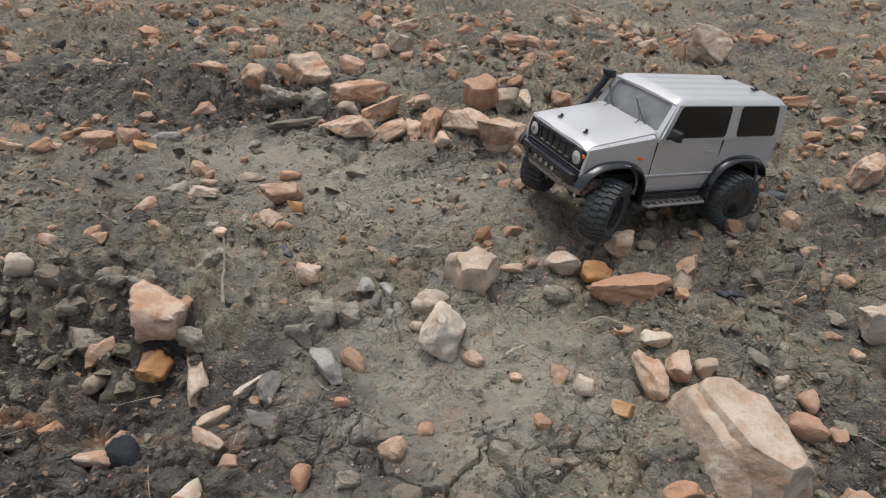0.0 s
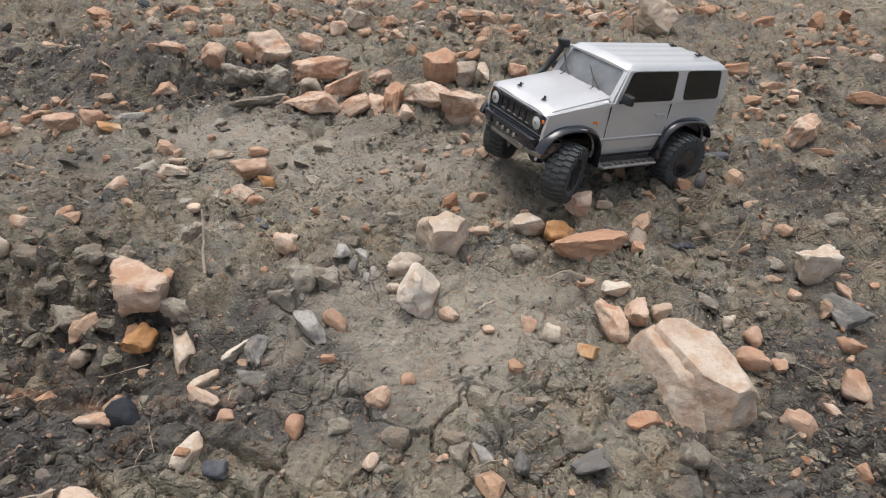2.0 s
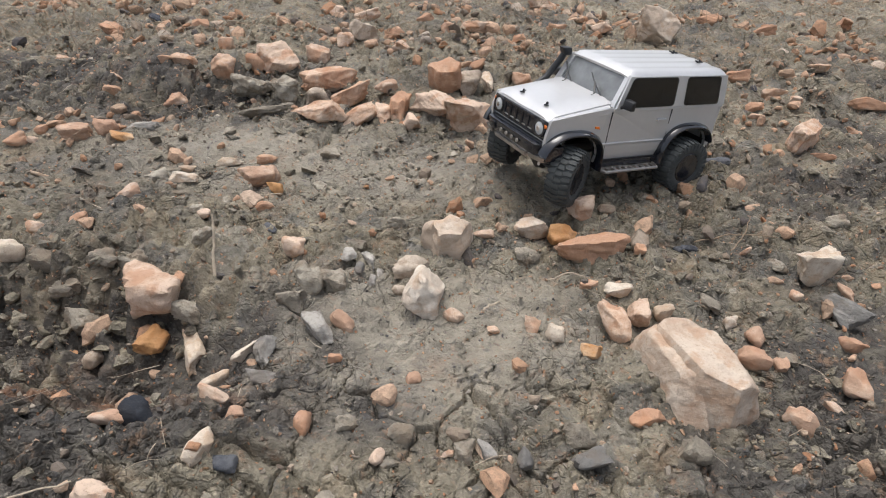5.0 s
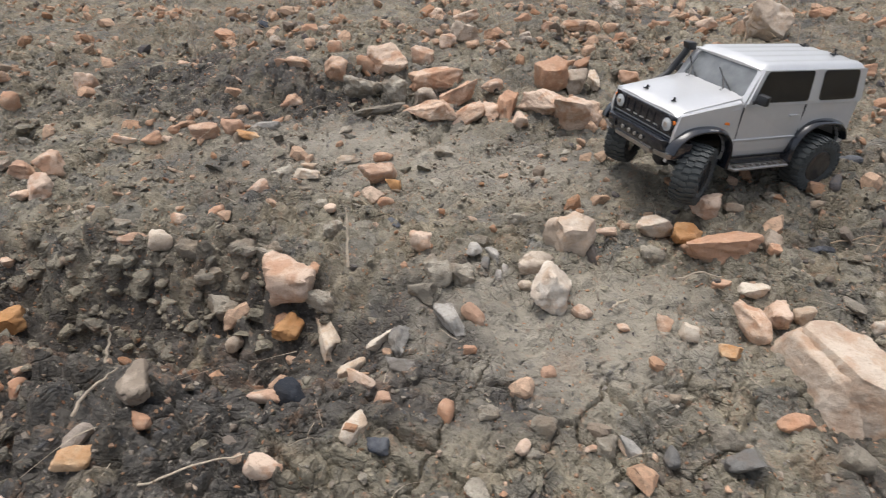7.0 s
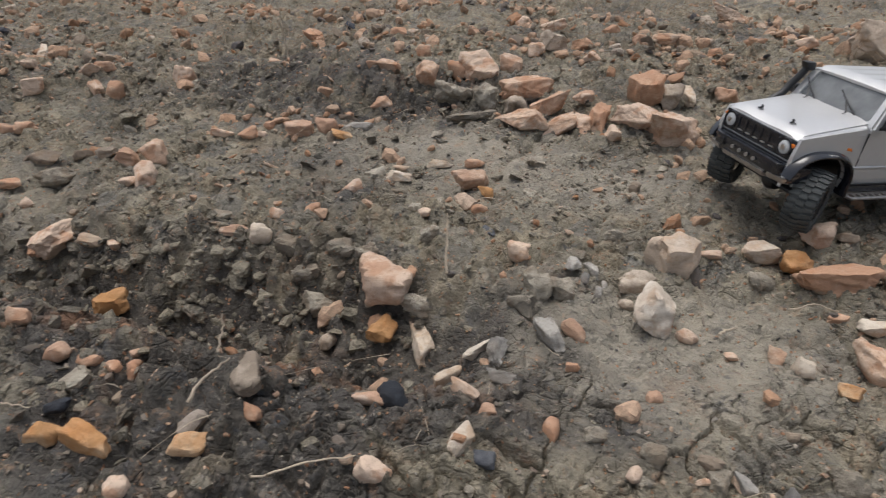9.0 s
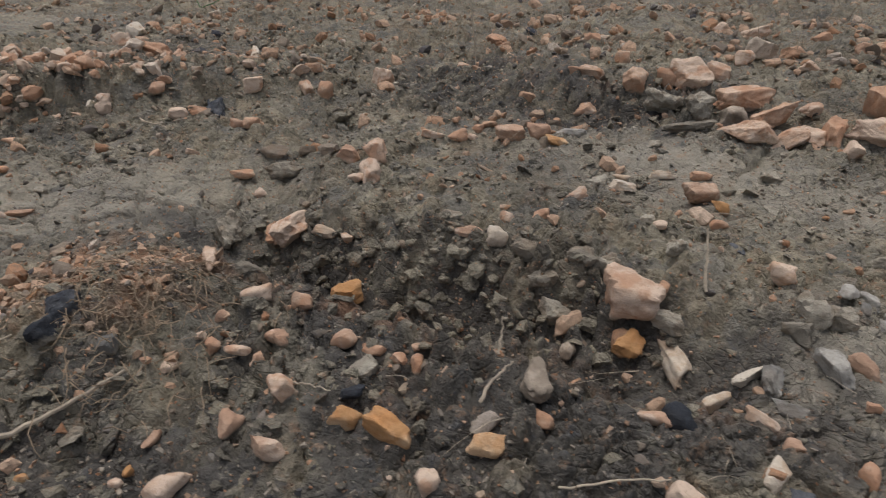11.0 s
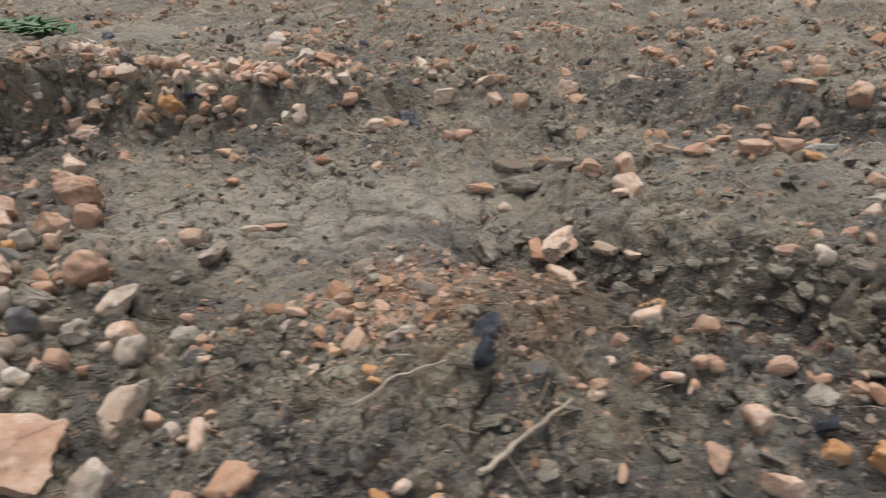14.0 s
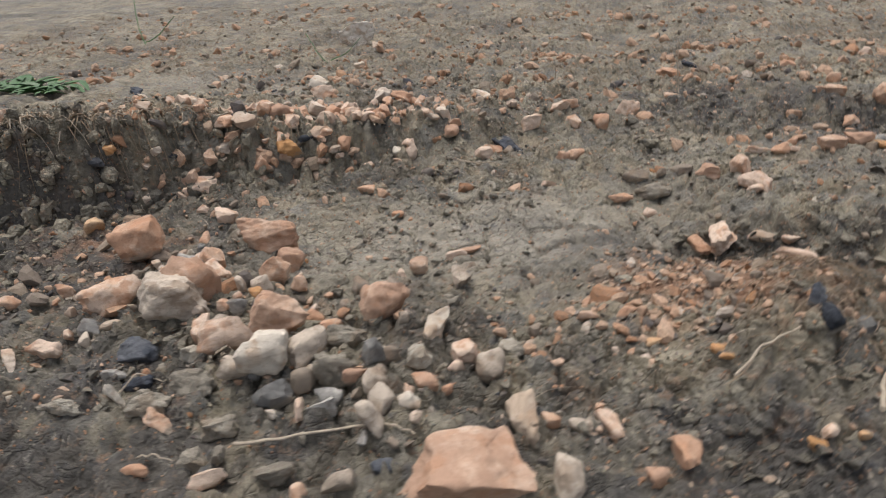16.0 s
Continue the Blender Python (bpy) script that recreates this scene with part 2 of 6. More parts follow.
ORANGE = scatter_material("orange_pebbles", [(0.0, (0.36, 0.19, 0.105)), (0.2, (0.49, 0.30, 0.19)), (0.45, (0.56, 0.39, 0.275)), (0.62, (0.46, 0.30, 0.20)), (0.72, (0.34, 0.27, 0.20)), (0.84, (0.20, 0.165, 0.135)), (0.90, (0.05, 0.055, 0.07)), (0.93, (0.58, 0.49, 0.40)), (1.0, (0.44, 0.22, 0.10))])
GRIT = scatter_material("grit", [(0.0, (0.30, 0.26, 0.21)), (0.4, (0.22, 0.19, 0.155)), (0.62, (0.38, 0.335, 0.275)), (0.76, (0.40, 0.25, 0.16)), (0.85, (0.12, 0.105, 0.09)), (0.93, (0.06, 0.062, 0.07)), (1.0, (0.50, 0.44, 0.36))])
STRAW = plain("dry_straw", (0.40, 0.335, 0.255), 0.8, vary=0.35, scale=60)
ROOT = plain("dead_roots", (0.29, 0.215, 0.145), 0.9, vary=0.4, scale=60)
LEAF = plain("green_leaf", (0.055, 0.13, 0.04), 0.55, vary=0.4, scale=30)

PAINT = plain("silver_paint", (0.60, 0.605, 0.61), 0.36, metal=0.4, vary=0.05, scale=14, coat=0.5)
BLACK = plain("black_plastic", (0.016, 0.017, 0.019), 0.42, vary=0.3, scale=70, bump=0.1)
GLOSS = plain("gloss_black_plastic", (0.010, 0.012, 0.018), 0.14, vary=0.2, scale=30, coat=0.6)
RUBBER = plain("dusty_rubber", (0.058, 0.064, 0.064), 0.75, vary=0.45, scale=55, bump=0.4)
STEEL = plain("bright_steel", (0.62, 0.61, 0.60), 0.3, metal=1.0, vary=0.15, scale=50)
DULL = plain("scuffed_alloy", (0.42, 0.40, 0.38), 0.45, metal=0.8, vary=0.3, scale=60)
AMBER = plain("amber_lens", (0.75, 0.20, 0.03), 0.2, vary=0.1)
RED = plain("red_lens", (0.45, 0.02, 0.015), 0.2, vary=0.1)
LENS = plain("clear_lamp_lens", (0.50, 0.52, 0.53), 0.08, vary=0.05, coat=1.0)


def tinted():
    m = Mat("smoked_window_film")
    n = m.noise(m.where(), 60, 3)
    m.link(m.span(n, 0.3, 0.7, 0.03, 0.07), m.b.inputs["Roughness"])
    m.b.inputs["Base Color"].default_value = (0.02, 0.022, 0.025, 1)
    m.b.inputs["Transmission Weight"].default_value = 0.75
    m.b.inputs["IOR"].default_value = 1.5
    return m.m


FILM = tinted()


def hazy():
    """Clear windscreen film with a bloom of dust."""
    m = Mat("dusty_windscreen_film")
    n = m.noise(m.where(), 35, 5, 0.6)
    m.link(m.ramp(n, [(0.3, (0.20, 0.215, 0.22)), (0.7, (0.34, 0.355, 0.36))]), m.b.inputs["Base Color"])
    m.b.inputs["Transmission Weight"].default_value = 0.35
    m.b.inputs["Roughness"].default_value = 0.10
    m.b.inputs["Coat Weight"].default_value = 0.8
    return m.m


HAZE = hazy()
# ---------------------------------------------------------------- the lie of the land
def smooth(a, b, v):
    u = np.clip((v - a) / (b - a), 0.0, 1.0)
    return u * u * (3 - 2 * u)


def hump(x, y, cx, cy, sx, sy, turn=0.0, power=1.0):
    c, s = math.cos(radians(turn)), math.sin(radians(turn))
    u, v = (x - cx) * c + (y - cy) * s, -(x - cx) * s + (y - cy) * c
    return np.exp(-(0.5 * ((u / sx) ** 2 + (v / sy) ** 2)) ** power)


def along(x, y, ax, ay, bx, by):
    """How far along the line a-b (0 to 1) and how far to its left a point lies."""
    dx, dy = bx - ax, by - ay
    n = math.hypot(dx, dy)
    return ((x - ax) * dx + (y - ay) * dy) / n / n, ((y - ay) * dx - (x - ax) * dy) / n


def bank_line(x, y):
    """How far along the foot of the cut bank, and how far behind it; the foot bends in and out."""
    t, d = along(x, y, -2.25, 0.50, -1.55, 0.975)
    return t, d - 0.045 * np.exp(-((t - 0.40) / 0.13) ** 2) + 0.045 * np.exp(-((t - 0.08) / 0.15) ** 2)


def land(x, y):
    """Height of the ground without its fine relief."""
    x, y = np.asarray(x, float), np.asarray(y, float)
    z = 0.038 * smooth(1.15, 1.75, y) * smooth(-0.95, -0.45, x) - 0.03 * smooth(1.9, 2.8, y)
    z = z - 0.046 * hump(x, y, 0.48, 0.56, 0.24, 0.15, 8)               # low ground beside the boulder
    z = z - 0.022 * hump(x, y, 0.10, 0.60, 0.10, 0.08)
    z = z + 0.026 * smooth(0.99, 1.07, y + 0.10 * x) * smooth(0.1, -0.4, x) * smooth(-0.9, -0.55, x)
    z = z - 0.095 * hump(x, y, -0.40, 0.620, 0.19, 0.072, -4, 2.0)      # the ditch
    z = z - 0.092 * hump(x, y, -0.76, 0.640, 0.20, 0.072, -8, 2.0)
    z = z - 0.045 * hump(x, y, -0.98, 0.76, 0.16, 0.08, -25, 1.6)
    z = z + 0.032 * hump(x, y, -0.62, 0.46, 0.26, 0.07, -4)             # its near shoulder
    z = z + 0.078 * hump(x, y, -0.875, 0.345, 0.085, 0.085, 20)             # mound thrown up beside it
    z = z + 0.024 * hump(x, y, -1.52, 0.25, 0.20, 0.15, 0, 1.5)
    z = z - 0.022 * hump(x, y, -1.25, 0.62, 0.30, 0.14, 20)             # the smooth wash
    z = z - 0.030 * hump(x, y, -0.42, 1.30, 0.20, 0.045, 3, 1.6)        # old wheel ruts beyond
    z = z + 0.016 * hump(x, y, -0.50, 1.42, 0.34, 0.07, 3)
    t, d = bank_line(x, y)                                              # the cut bank
    rise = 0.075 + 0.120 * smooth(0.95, 0.0, t)
    z = z + rise * smooth(0.0, 0.075, d) * smooth(1.9, 1.0, t) * smooth(-2.4, -1.2, t) * np.exp(-np.clip(d - 0.2, 0, None) / 0.6)
    return z


PERM = np.random.RandomState(7).permutation(4096)


def lattice(i, j, seed):
    return PERM[(PERM[(i + 131 * seed) & 4095] + j) & 4095]


def perlin(x, y, seed=0):
    i, j = np.floor(x).astype(int), np.floor(y).astype(int)
    u, v = x - i, y - j
    su, sv = u * u * u * (u * (6 * u - 15) + 10), v * v * v * (v * (6 * v - 15) + 10)

    def corner(a, b):
        ang = lattice(i + a, j + b, seed) * (2 * math.pi / 4096)
        return np.cos(ang) * (u - a) + np.sin(ang) * (v - b)
    lo = corner(0, 0) * (1 - su) + corner(1, 0) * su
    hi = corner(0, 1) * (1 - su) + corner(1, 1) * su
    return 1.5 * (lo * (1 - sv) + hi * sv)


def fbm(x, y, seed=0, octaves=4, gain=0.5):
    total, amp = 0.0, 1.0
    for k in range(octaves):
        total = total + amp * perlin(x * 2 ** k + 17.3 * k, y * 2 ** k - 9.1 * k, seed + k)
        amp *= gain
    return total


def cells(x, y, seed=0):
    """Distances to the nearest and second nearest of a jittered grid of points, and a number 0 to 1 for the nearest."""
    i, j = np.floor(x).astype(int), np.floor(y).astype(int)
    f1 = np.full(np.shape(x), 9.0)
    f2, who = f1.copy(), np.zeros(np.shape(x))
    for a in (-1, 0, 1):
        for b in (-1, 0, 1):
            h = lattice(i + a, j + b, seed)
            px, py = i + a + PERM[h] / 4096, j + b + PERM[(h + 77) & 4095] / 4096
            d = np.hypot(px - x, py - y)
            closer = d < f1
            f2 = np.where(closer, f1, np.minimum(f2, d))
            who = np.where(closer, PERM[(h + 300) & 4095] / 4096, who)
            f1 = np.minimum(f1, d)
    return f1, f2, who


def calm(x, y):
    """1 where the mud is smooth and silted, 0 where it is broken up."""
    k = 0.9 * hump(x, y, 0.02, 0.60, 0.16, 0.07, 10) + 0.8 * hump(x, y, 0.12, 0.70, 0.14, 0.06)
    k = k + 0.85 * hump(x, y, -1.32, 0.62, 0.30, 0.13, 25) + 0.75 * hump(x, y, -0.15, 1.08, 0.32, 0.10, -4) + 0.5 * hump(x, y, -2.6, 1.6, 0.4, 0.2)
    return np.clip(k, 0, 1)


def torn(x, y):
    """Where the mud has dried into flat plates with open cracks."""
    k = hump(x, y, 0.06, 0.40, 0.26, 0.13) + hump(x, y, 0.28, 0.50, 0.18, 0.12) + hump(x, y, -1.0, 0.22, 0.18, 0.10) + 0.8 * hump(x, y, -0.62, 0.28, 0.14, 0.08) + 0.7 * hump(x, y, 0.05, 0.88, 0.22, 0.10)
    return smooth(0.15, 0.75, k)


def clods(x, y):
    """Height of the broken clods, and a number 0 to 1 for each."""
    wx, wy = x + 0.011 * fbm(x * 20, y * 20, 3, 3), y + 0.011 * fbm(x * 20, y * 20, 4, 3)
    f1, f2, who = cells(wx * 25, wy * 25, 61)
    return (0.30 + who) * smooth(0.0, 0.42, f2 - f1), who


def relief(x, y):
    """The fine relief: swells, clods, cracked plates and the splits between them."""
    x, y = np.asarray(x, float), np.asarray(y, float)
    flat = torn(x, y)
    rough = (1 - 0.78 * calm(x, y)) * (1 - 0.25 * flat)
    wx, wy = x + 0.012 * fbm(x * 17, y * 17, 3, 3), y + 0.012 * fbm(x * 17, y * 17, 4, 3)
    z = 0.015 * fbm(x * 6, y * 6, 11, 3) + 0.0070 * rough * fbm(x * 26, y * 26, 21, 4, 0.55)
    plates = smooth(-0.40, 0.20, perlin(x * 4.1, y * 4.1, 31)) * smooth(2.4, 1.4, y) * (1 - flat)
    f1, f2, who = cells(wx * 13, wy * 13, 41)
    z = z + plates * ((who - 0.5) * 0.008 - 0.015 * (1 - smooth(0.02, 0.075, f2 - f1)))
    f1, f2, who = cells(wx * 11.8 + 0.5 * wy, wy * 11.8, 45)
    gape = 0.004 + 0.024 * perlin(x * 9, y * 9, 47)
    z = z + flat * ((who - 0.5) * 0.008 - 0.017 * (1 - smooth(gape, gape + 0.026, f2 - f1)))
    f1, f2, who = cells(wx * 24 + 4, wy * 24, 48)
    gape = 0.006 + 0.06 * perlin(x * 7, y * 7, 49)
    z = z + flat * ((who - 0.5) * 0.004 - 0.008 * (1 - smooth(gape, gape + 0.045, f2 - f1)))
    lumps = smooth(-0.45, 0.20, perlin(x * 3.3 + 5, y * 3.3, 51)) * rough
    high, who = clods(x, y)
    z = z + 0.017 * lumps * high
    f1, f2, who = cells(wx * 52, wy * 52, 65)
    z = z + rough * 0.0065 * who * smooth(0.0, 0.40, f2 - f1)
    f1, f2, who = cells(wx * 95 + 3, wy * 95, 71)
    z = z + rough * 0.0026 * who * smooth(0.0, 0.40, f2 - f1)
    walls = hump(x, y, -0.55, 0.68, 0.36, 0.07, -4) + hump(x, y, -0.42, 0.46, 0.16, 0.10) + hump(x, y, -0.40, 1.34, 0.22, 0.07, 3) + hump(x, y, -2.1, 0.62, 0.35, 0.07, 34) + hump(x, y, -1.62, 0.12, 0.22, 0.12, -20)
    f1, f2, who = cells(wx * 27 + 8, wy * 27, 75)
    z = z + np.clip(walls, 0, 1) * ((0.006 + 0.018 * who) * smooth(0.0, 0.38, f2 - f1) - 0.008)
    t, d = bank_line(x, y)                        # runnels down the cut bank
    face = smooth(-0.03, 0.03, d) * smooth(0.15, 0.09, d) * smooth(1.1, 0.9, t) * smooth(-0.6, -0.3, t)
    z = z + 0.032 * face * fbm(t * 34, d * 30, 81, 4, 0.6)
    return z - 0.012


def surface(x, y):
    return land(x, y) + relief(x, y)


def stops_between(marks):
    """Grid lines from (start, end, step at start, step at end) stretches."""
    out = [marks[0][0]]
    for a, b, s0, s1 in marks:
        while out[-1] < b - 1e-6:
            u = min(1, max(0, (out[-1] - a) / (b - a)))
            out.append(min(b, out[-1] + s0 * (s1 / s0) ** u))
    return np.array(out)


def mesh_object(name, verts, faces, material, parent=None, soft=True):
    """One mesh object out of arrays of vertices and faces (all triangles or all quads)."""
    me = bpy.data.meshes.new(name)
    verts, faces = np.asarray(verts, np.float32), np.asarray(faces, np.int32)
    me.vertices.add(len(verts))
    me.vertices.foreach_set("co", verts.ravel())
    n = faces.shape[1]
    me.loops.add(faces.size)
    me.loops.foreach_set("vertex_index", faces.ravel())
    me.polygons.add(len(faces))
    me.polygons.foreach_set("loop_start", np.arange(0, faces.size, n, dtype=np.int32))
    me.polygons.foreach_set("use_smooth", np.full(len(faces), soft))
    me.materials.append(material)
    me.update(calc_edges=True)
    ob = new(name, me)
    ob.parent = parent
    return ob


FINE = ((-0.36, 0.62, 0.20, 0.62), (-1.25, -0.75, 0.10, 0.36))       # finely cracked stretches: x from, to, y from, to


def sheet(xs, ys):
    """Vertices and quads of a grid laid over the land."""
    gx, gy = np.meshgrid(xs, ys)
    k = np.arange(gx.size).reshape(gx.shape)
    quads = np.stack([k[:-1, :-1], k[:-1, 1:], k[1:, 1:], k[1:, :-1]], -1).reshape(-1, 4)
    return gx, gy, surface(gx, gy), quads


def build_ground():
    xs = stops_between([(-400, -8, 150, 3.0), (-8, -2.7, 2.0, 0.02), (-2.7, -1.9, 0.010, 0.0064), (-1.9, 0.7, 0.0048, 0.0048), (0.7, 1.5, 0.0060, 0.016), (1.5, 8, 0.02, 2.0), (8, 400, 3.0, 150)])
    ys = stops_between([(-400, -8, 150, 3.0), (-8, -0.4, 2.0, 0.03), (-0.4, 0.1, 0.014, 0.0050), (0.1, 0.8, 0.0042, 0.0046), (0.8, 2.4, 0.0048, 0.015), (2.4, 8, 0.018, 1.0), (8, 400, 3.0, 150)])
    gx, gy, gz, quads = sheet(xs, ys)
    cx, cy = gx.ravel()[quads], gy.ravel()[quads]
    keep = np.ones(len(quads), bool)
    for a, b, c, d in FINE:
        keep &= ~((cx.min(1) > a + 0.008) & (cx.max(1) < b - 0.008) & (cy.min(1) > c + 0.008) & (cy.max(1) < d - 0.008))
    points, faces = [np.stack([gx, gy, gz], -1).reshape(-1, 3)], [quads[keep]]
    for a, b, c, d in FINE:
        gx, gy, gz, quads = sheet(np.linspace(a, b, int((b - a) / 0.0019)), np.linspace(c, d, int((d - c) / 0.0019)))
        gz[:3], gz[-3:], gz[:, :3], gz[:, -3:] = gz[:3] - 0.006, gz[-3:] - 0.006, gz[:, :3] - 0.006, gz[:, -3:] - 0.006   # tucked under the rest
        faces.append(quads + sum(len(p) for p in points))
        points.append(np.stack([gx, gy, gz], -1).reshape(-1, 3))
    points, faces = np.concatenate(points), np.concatenate(faces)
    gx, gy = points[:, 0], points[:, 1]
    silt = np.clip(calm(gx, gy) + 0.4 * perlin(gx * 9, gy * 9, 15) * calm(gx, gy), 0, 1)
    # wet soil; ditch term also paints in shade, (-1.70, -0.03) lens corner darkening
    damp_shade = 1.3 * hump(gx, gy, -0.55, 0.61, 0.36, 0.085, -4) + 1.2 * hump(gx, gy, -0.44, 0.46, 0.16, 0.12) + 1.1 * hump(gx, gy, -1.70, -0.03, 0.16, 0.12)
    damp_shade = damp_shade + 0.8 * hump(gx, gy, -2.05, 0.36, 0.20, 0.14) + 0.5 * hump(gx, gy, -2.25, 0.50, 0.16, 0.10, 34) + 0.7 * hump(gx, gy, 0.85, 1.05, 0.16, 0.10)
    damp_shade = damp_shade + 1.1 * hump(gx, gy, -0.74, 0.13, 0.16, 0.09) + 0.8 * hump(gx, gy, -0.42, 1.30, 0.20, 0.08) + 1.4 * hump(gx, gy, 0.66, 0.50, 0.17, 0.15)
    damp_shade = damp_shade + 0.4 * hump(gx, gy, -1.24, 0.22, 0.14, 0.10) + 0.3 * hump(gx, gy, -1.02, 0.06, 0.22, 0.07) + 0.8 * hump(gx, gy, -0.25, 0.44, 0.10, 0.07) + 0.6 * hump(gx, gy, -0.85, 1.50, 0.22, 0.20) + 0.6 * hump(gx, gy, 1.15, 1.30, 0.2, 0.25)
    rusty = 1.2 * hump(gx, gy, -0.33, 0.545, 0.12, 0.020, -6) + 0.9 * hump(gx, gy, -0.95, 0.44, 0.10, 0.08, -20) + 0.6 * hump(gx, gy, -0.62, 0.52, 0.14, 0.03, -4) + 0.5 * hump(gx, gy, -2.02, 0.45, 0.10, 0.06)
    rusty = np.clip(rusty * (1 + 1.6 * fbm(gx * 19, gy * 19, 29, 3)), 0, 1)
    damp_shade = np.clip(damp_shade * (1 + 1.2 * fbm(gx * 11, gy * 11, 19, 3)), 0, 1)
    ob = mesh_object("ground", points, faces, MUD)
    for name, field in (("silt", silt), ("damp_shade", damp_shade), ("rusty", rusty), ("clod", clods(gx, gy)[1])):
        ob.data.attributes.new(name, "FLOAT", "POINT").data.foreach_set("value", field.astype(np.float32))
    return tagged(ob, "grey-brown dried mud with cracks, ruts and damp patches, some painted darker for shade", "ground", kind="structure")


build_ground()


# ---------------------------------------------------------------- the model off-road car
U = 0.1113          # one metre of the full-size car


def part(name, bm, material, parent, label="", soft=False):
    """Links a bmesh as one mesh object under a thing or under a part."""
    bmesh.ops.recalc_face_normals(bm, faces=bm.faces)
    me = bpy.data.meshes.new(name)
    bm.to_mesh(me)
    bm.free()
    me.materials.append(material)
    if soft:
        me.polygons.foreach_set("use_smooth", [True] * len(me.polygons))
        me.set_sharp_from_angle(angle=radians(38))
    ob = new(name, me)
    ob.parent = parent
    return tagged(ob, label)


def solid(bm, corners, bevel=0.0, segments=2):
    """A closed hexahedron from eight corners (bottom four, then top four, in the same turn), with its edges rounded."""
    tmp = bmesh.new()
    v = [tmp.verts.new(Vector(c) * U) for c in corners]
    for f in ((0, 1, 2, 3), (4, 5, 6, 7), (0, 1, 5, 4), (1, 2, 6, 5), (2, 3, 7, 6), (3, 0, 4, 7)):
        tmp.faces.new([v[i] for i in f])
    bmesh.ops.recalc_face_normals(tmp, faces=tmp.faces)
    if bevel:
        bmesh.ops.bevel(tmp, geom=tmp.edges[:], offset=bevel * U, segments=segments, profile=0.6, affect="EDGES")
    merge(bm, tmp)


def merge(bm, tmp):
    m = {}
    for v in tmp.verts:
        m[v] = bm.verts.new(v.co)
    for f in tmp.faces:
        bm.faces.new([m[v] for v in f.verts])
    tmp.free()


def block(bm, x0, x1, y0, y1, z0, z1, bevel=0.0, segments=2):
    solid(bm, [(x0, y0, z0), (x1, y0, z0), (x1, y1, z0), (x0, y1, z0), (x0, y0, z1), (x1, y0, z1), (x1, y1, z1), (x0, y1, z1)], bevel, segments)


def rod(bm, points, radius, sides=10, taper=1.0):
    """A round rod along points."""
    pts = [Vector(p) * U for p in points]
    rings = []
    for i, p in enumerate(pts):
        d = (pts[min(i + 1, len(pts) - 1)] - pts[max(i - 1, 0)]).normalized()
        a = d.orthogonal().normalized() if not rings else (side - d * side.dot(d)).normalized()
        side, b = a, d.cross(a)
        r = radius * U * (1 + (taper - 1) * i / (len(pts) - 1))
        rings.append([bm.verts.new(p + (a * math.cos(k) + b * math.sin(k)) * r) for k in [2 * math.pi * n / sides for n in range(sides)]])
    for r0, r1 in zip(rings, rings[1:]):
        for n in range(sides):
            bm.faces.new((r0[n], r0[(n + 1) % sides], r1[(n + 1) % sides], r1[n]))
    bm.faces.new(rings[0][::-1])
    bm.faces.new(rings[-1])


def lathe(bm, profile, sides, centre=(0, 0, 0), axis="y"):
    """A solid of revolution about the axis; profile: (along, radius)."""
    rings = []
    for a, r in profile:
        ring = []
        for n in range(sides):
            k = 2 * math.pi * n / sides
            p = {"y": (r * math.cos(k), a, r * math.sin(k)), "x": (a, r * math.cos(k), r * math.sin(k)), "z": (r * math.cos(k), r * math.sin(k), a)}[axis]
            ring.append(bm.verts.new((Vector(p) + Vector(centre)) * U))
        rings.append(ring)
    for r0, r1 in zip(rings, rings[1:]):
        for n in range(sides):
            bm.faces.new((r0[n], r0[(n + 1) % sides], r1[(n + 1) % sides], r1[n]))
    bm.faces.new(rings[0][::-1])
    bm.faces.new(rings[-1])


def rounded(u0, u1, v0, v1, r_u, r_v, steps=5):
    """A rectangle with rounded corners in (u, v), as a loop of points."""
    out = []
    for cu, cv, a in ((u1 - r_u, v1 - r_v, 0), (u0 + r_u, v1 - r_v, 90), (u0 + r_u, v0 + r_v, 180), (u1 - r_u, v0 + r_v, 270)):
        for k in range(steps + 1):
            w = radians(a + 90 * k / steps)
            out.append((cu + r_u * math.cos(w), cv + r_v * math.sin(w)))
    return out


def bilinear(c, u, v):
    a, b, d, e = (Vector(p) for p in c)     # lower start, lower end, upper end, upper start
    return (a * (1 - u) + b * u) * (1 - v) + (e * (1 - u) + d * u) * v


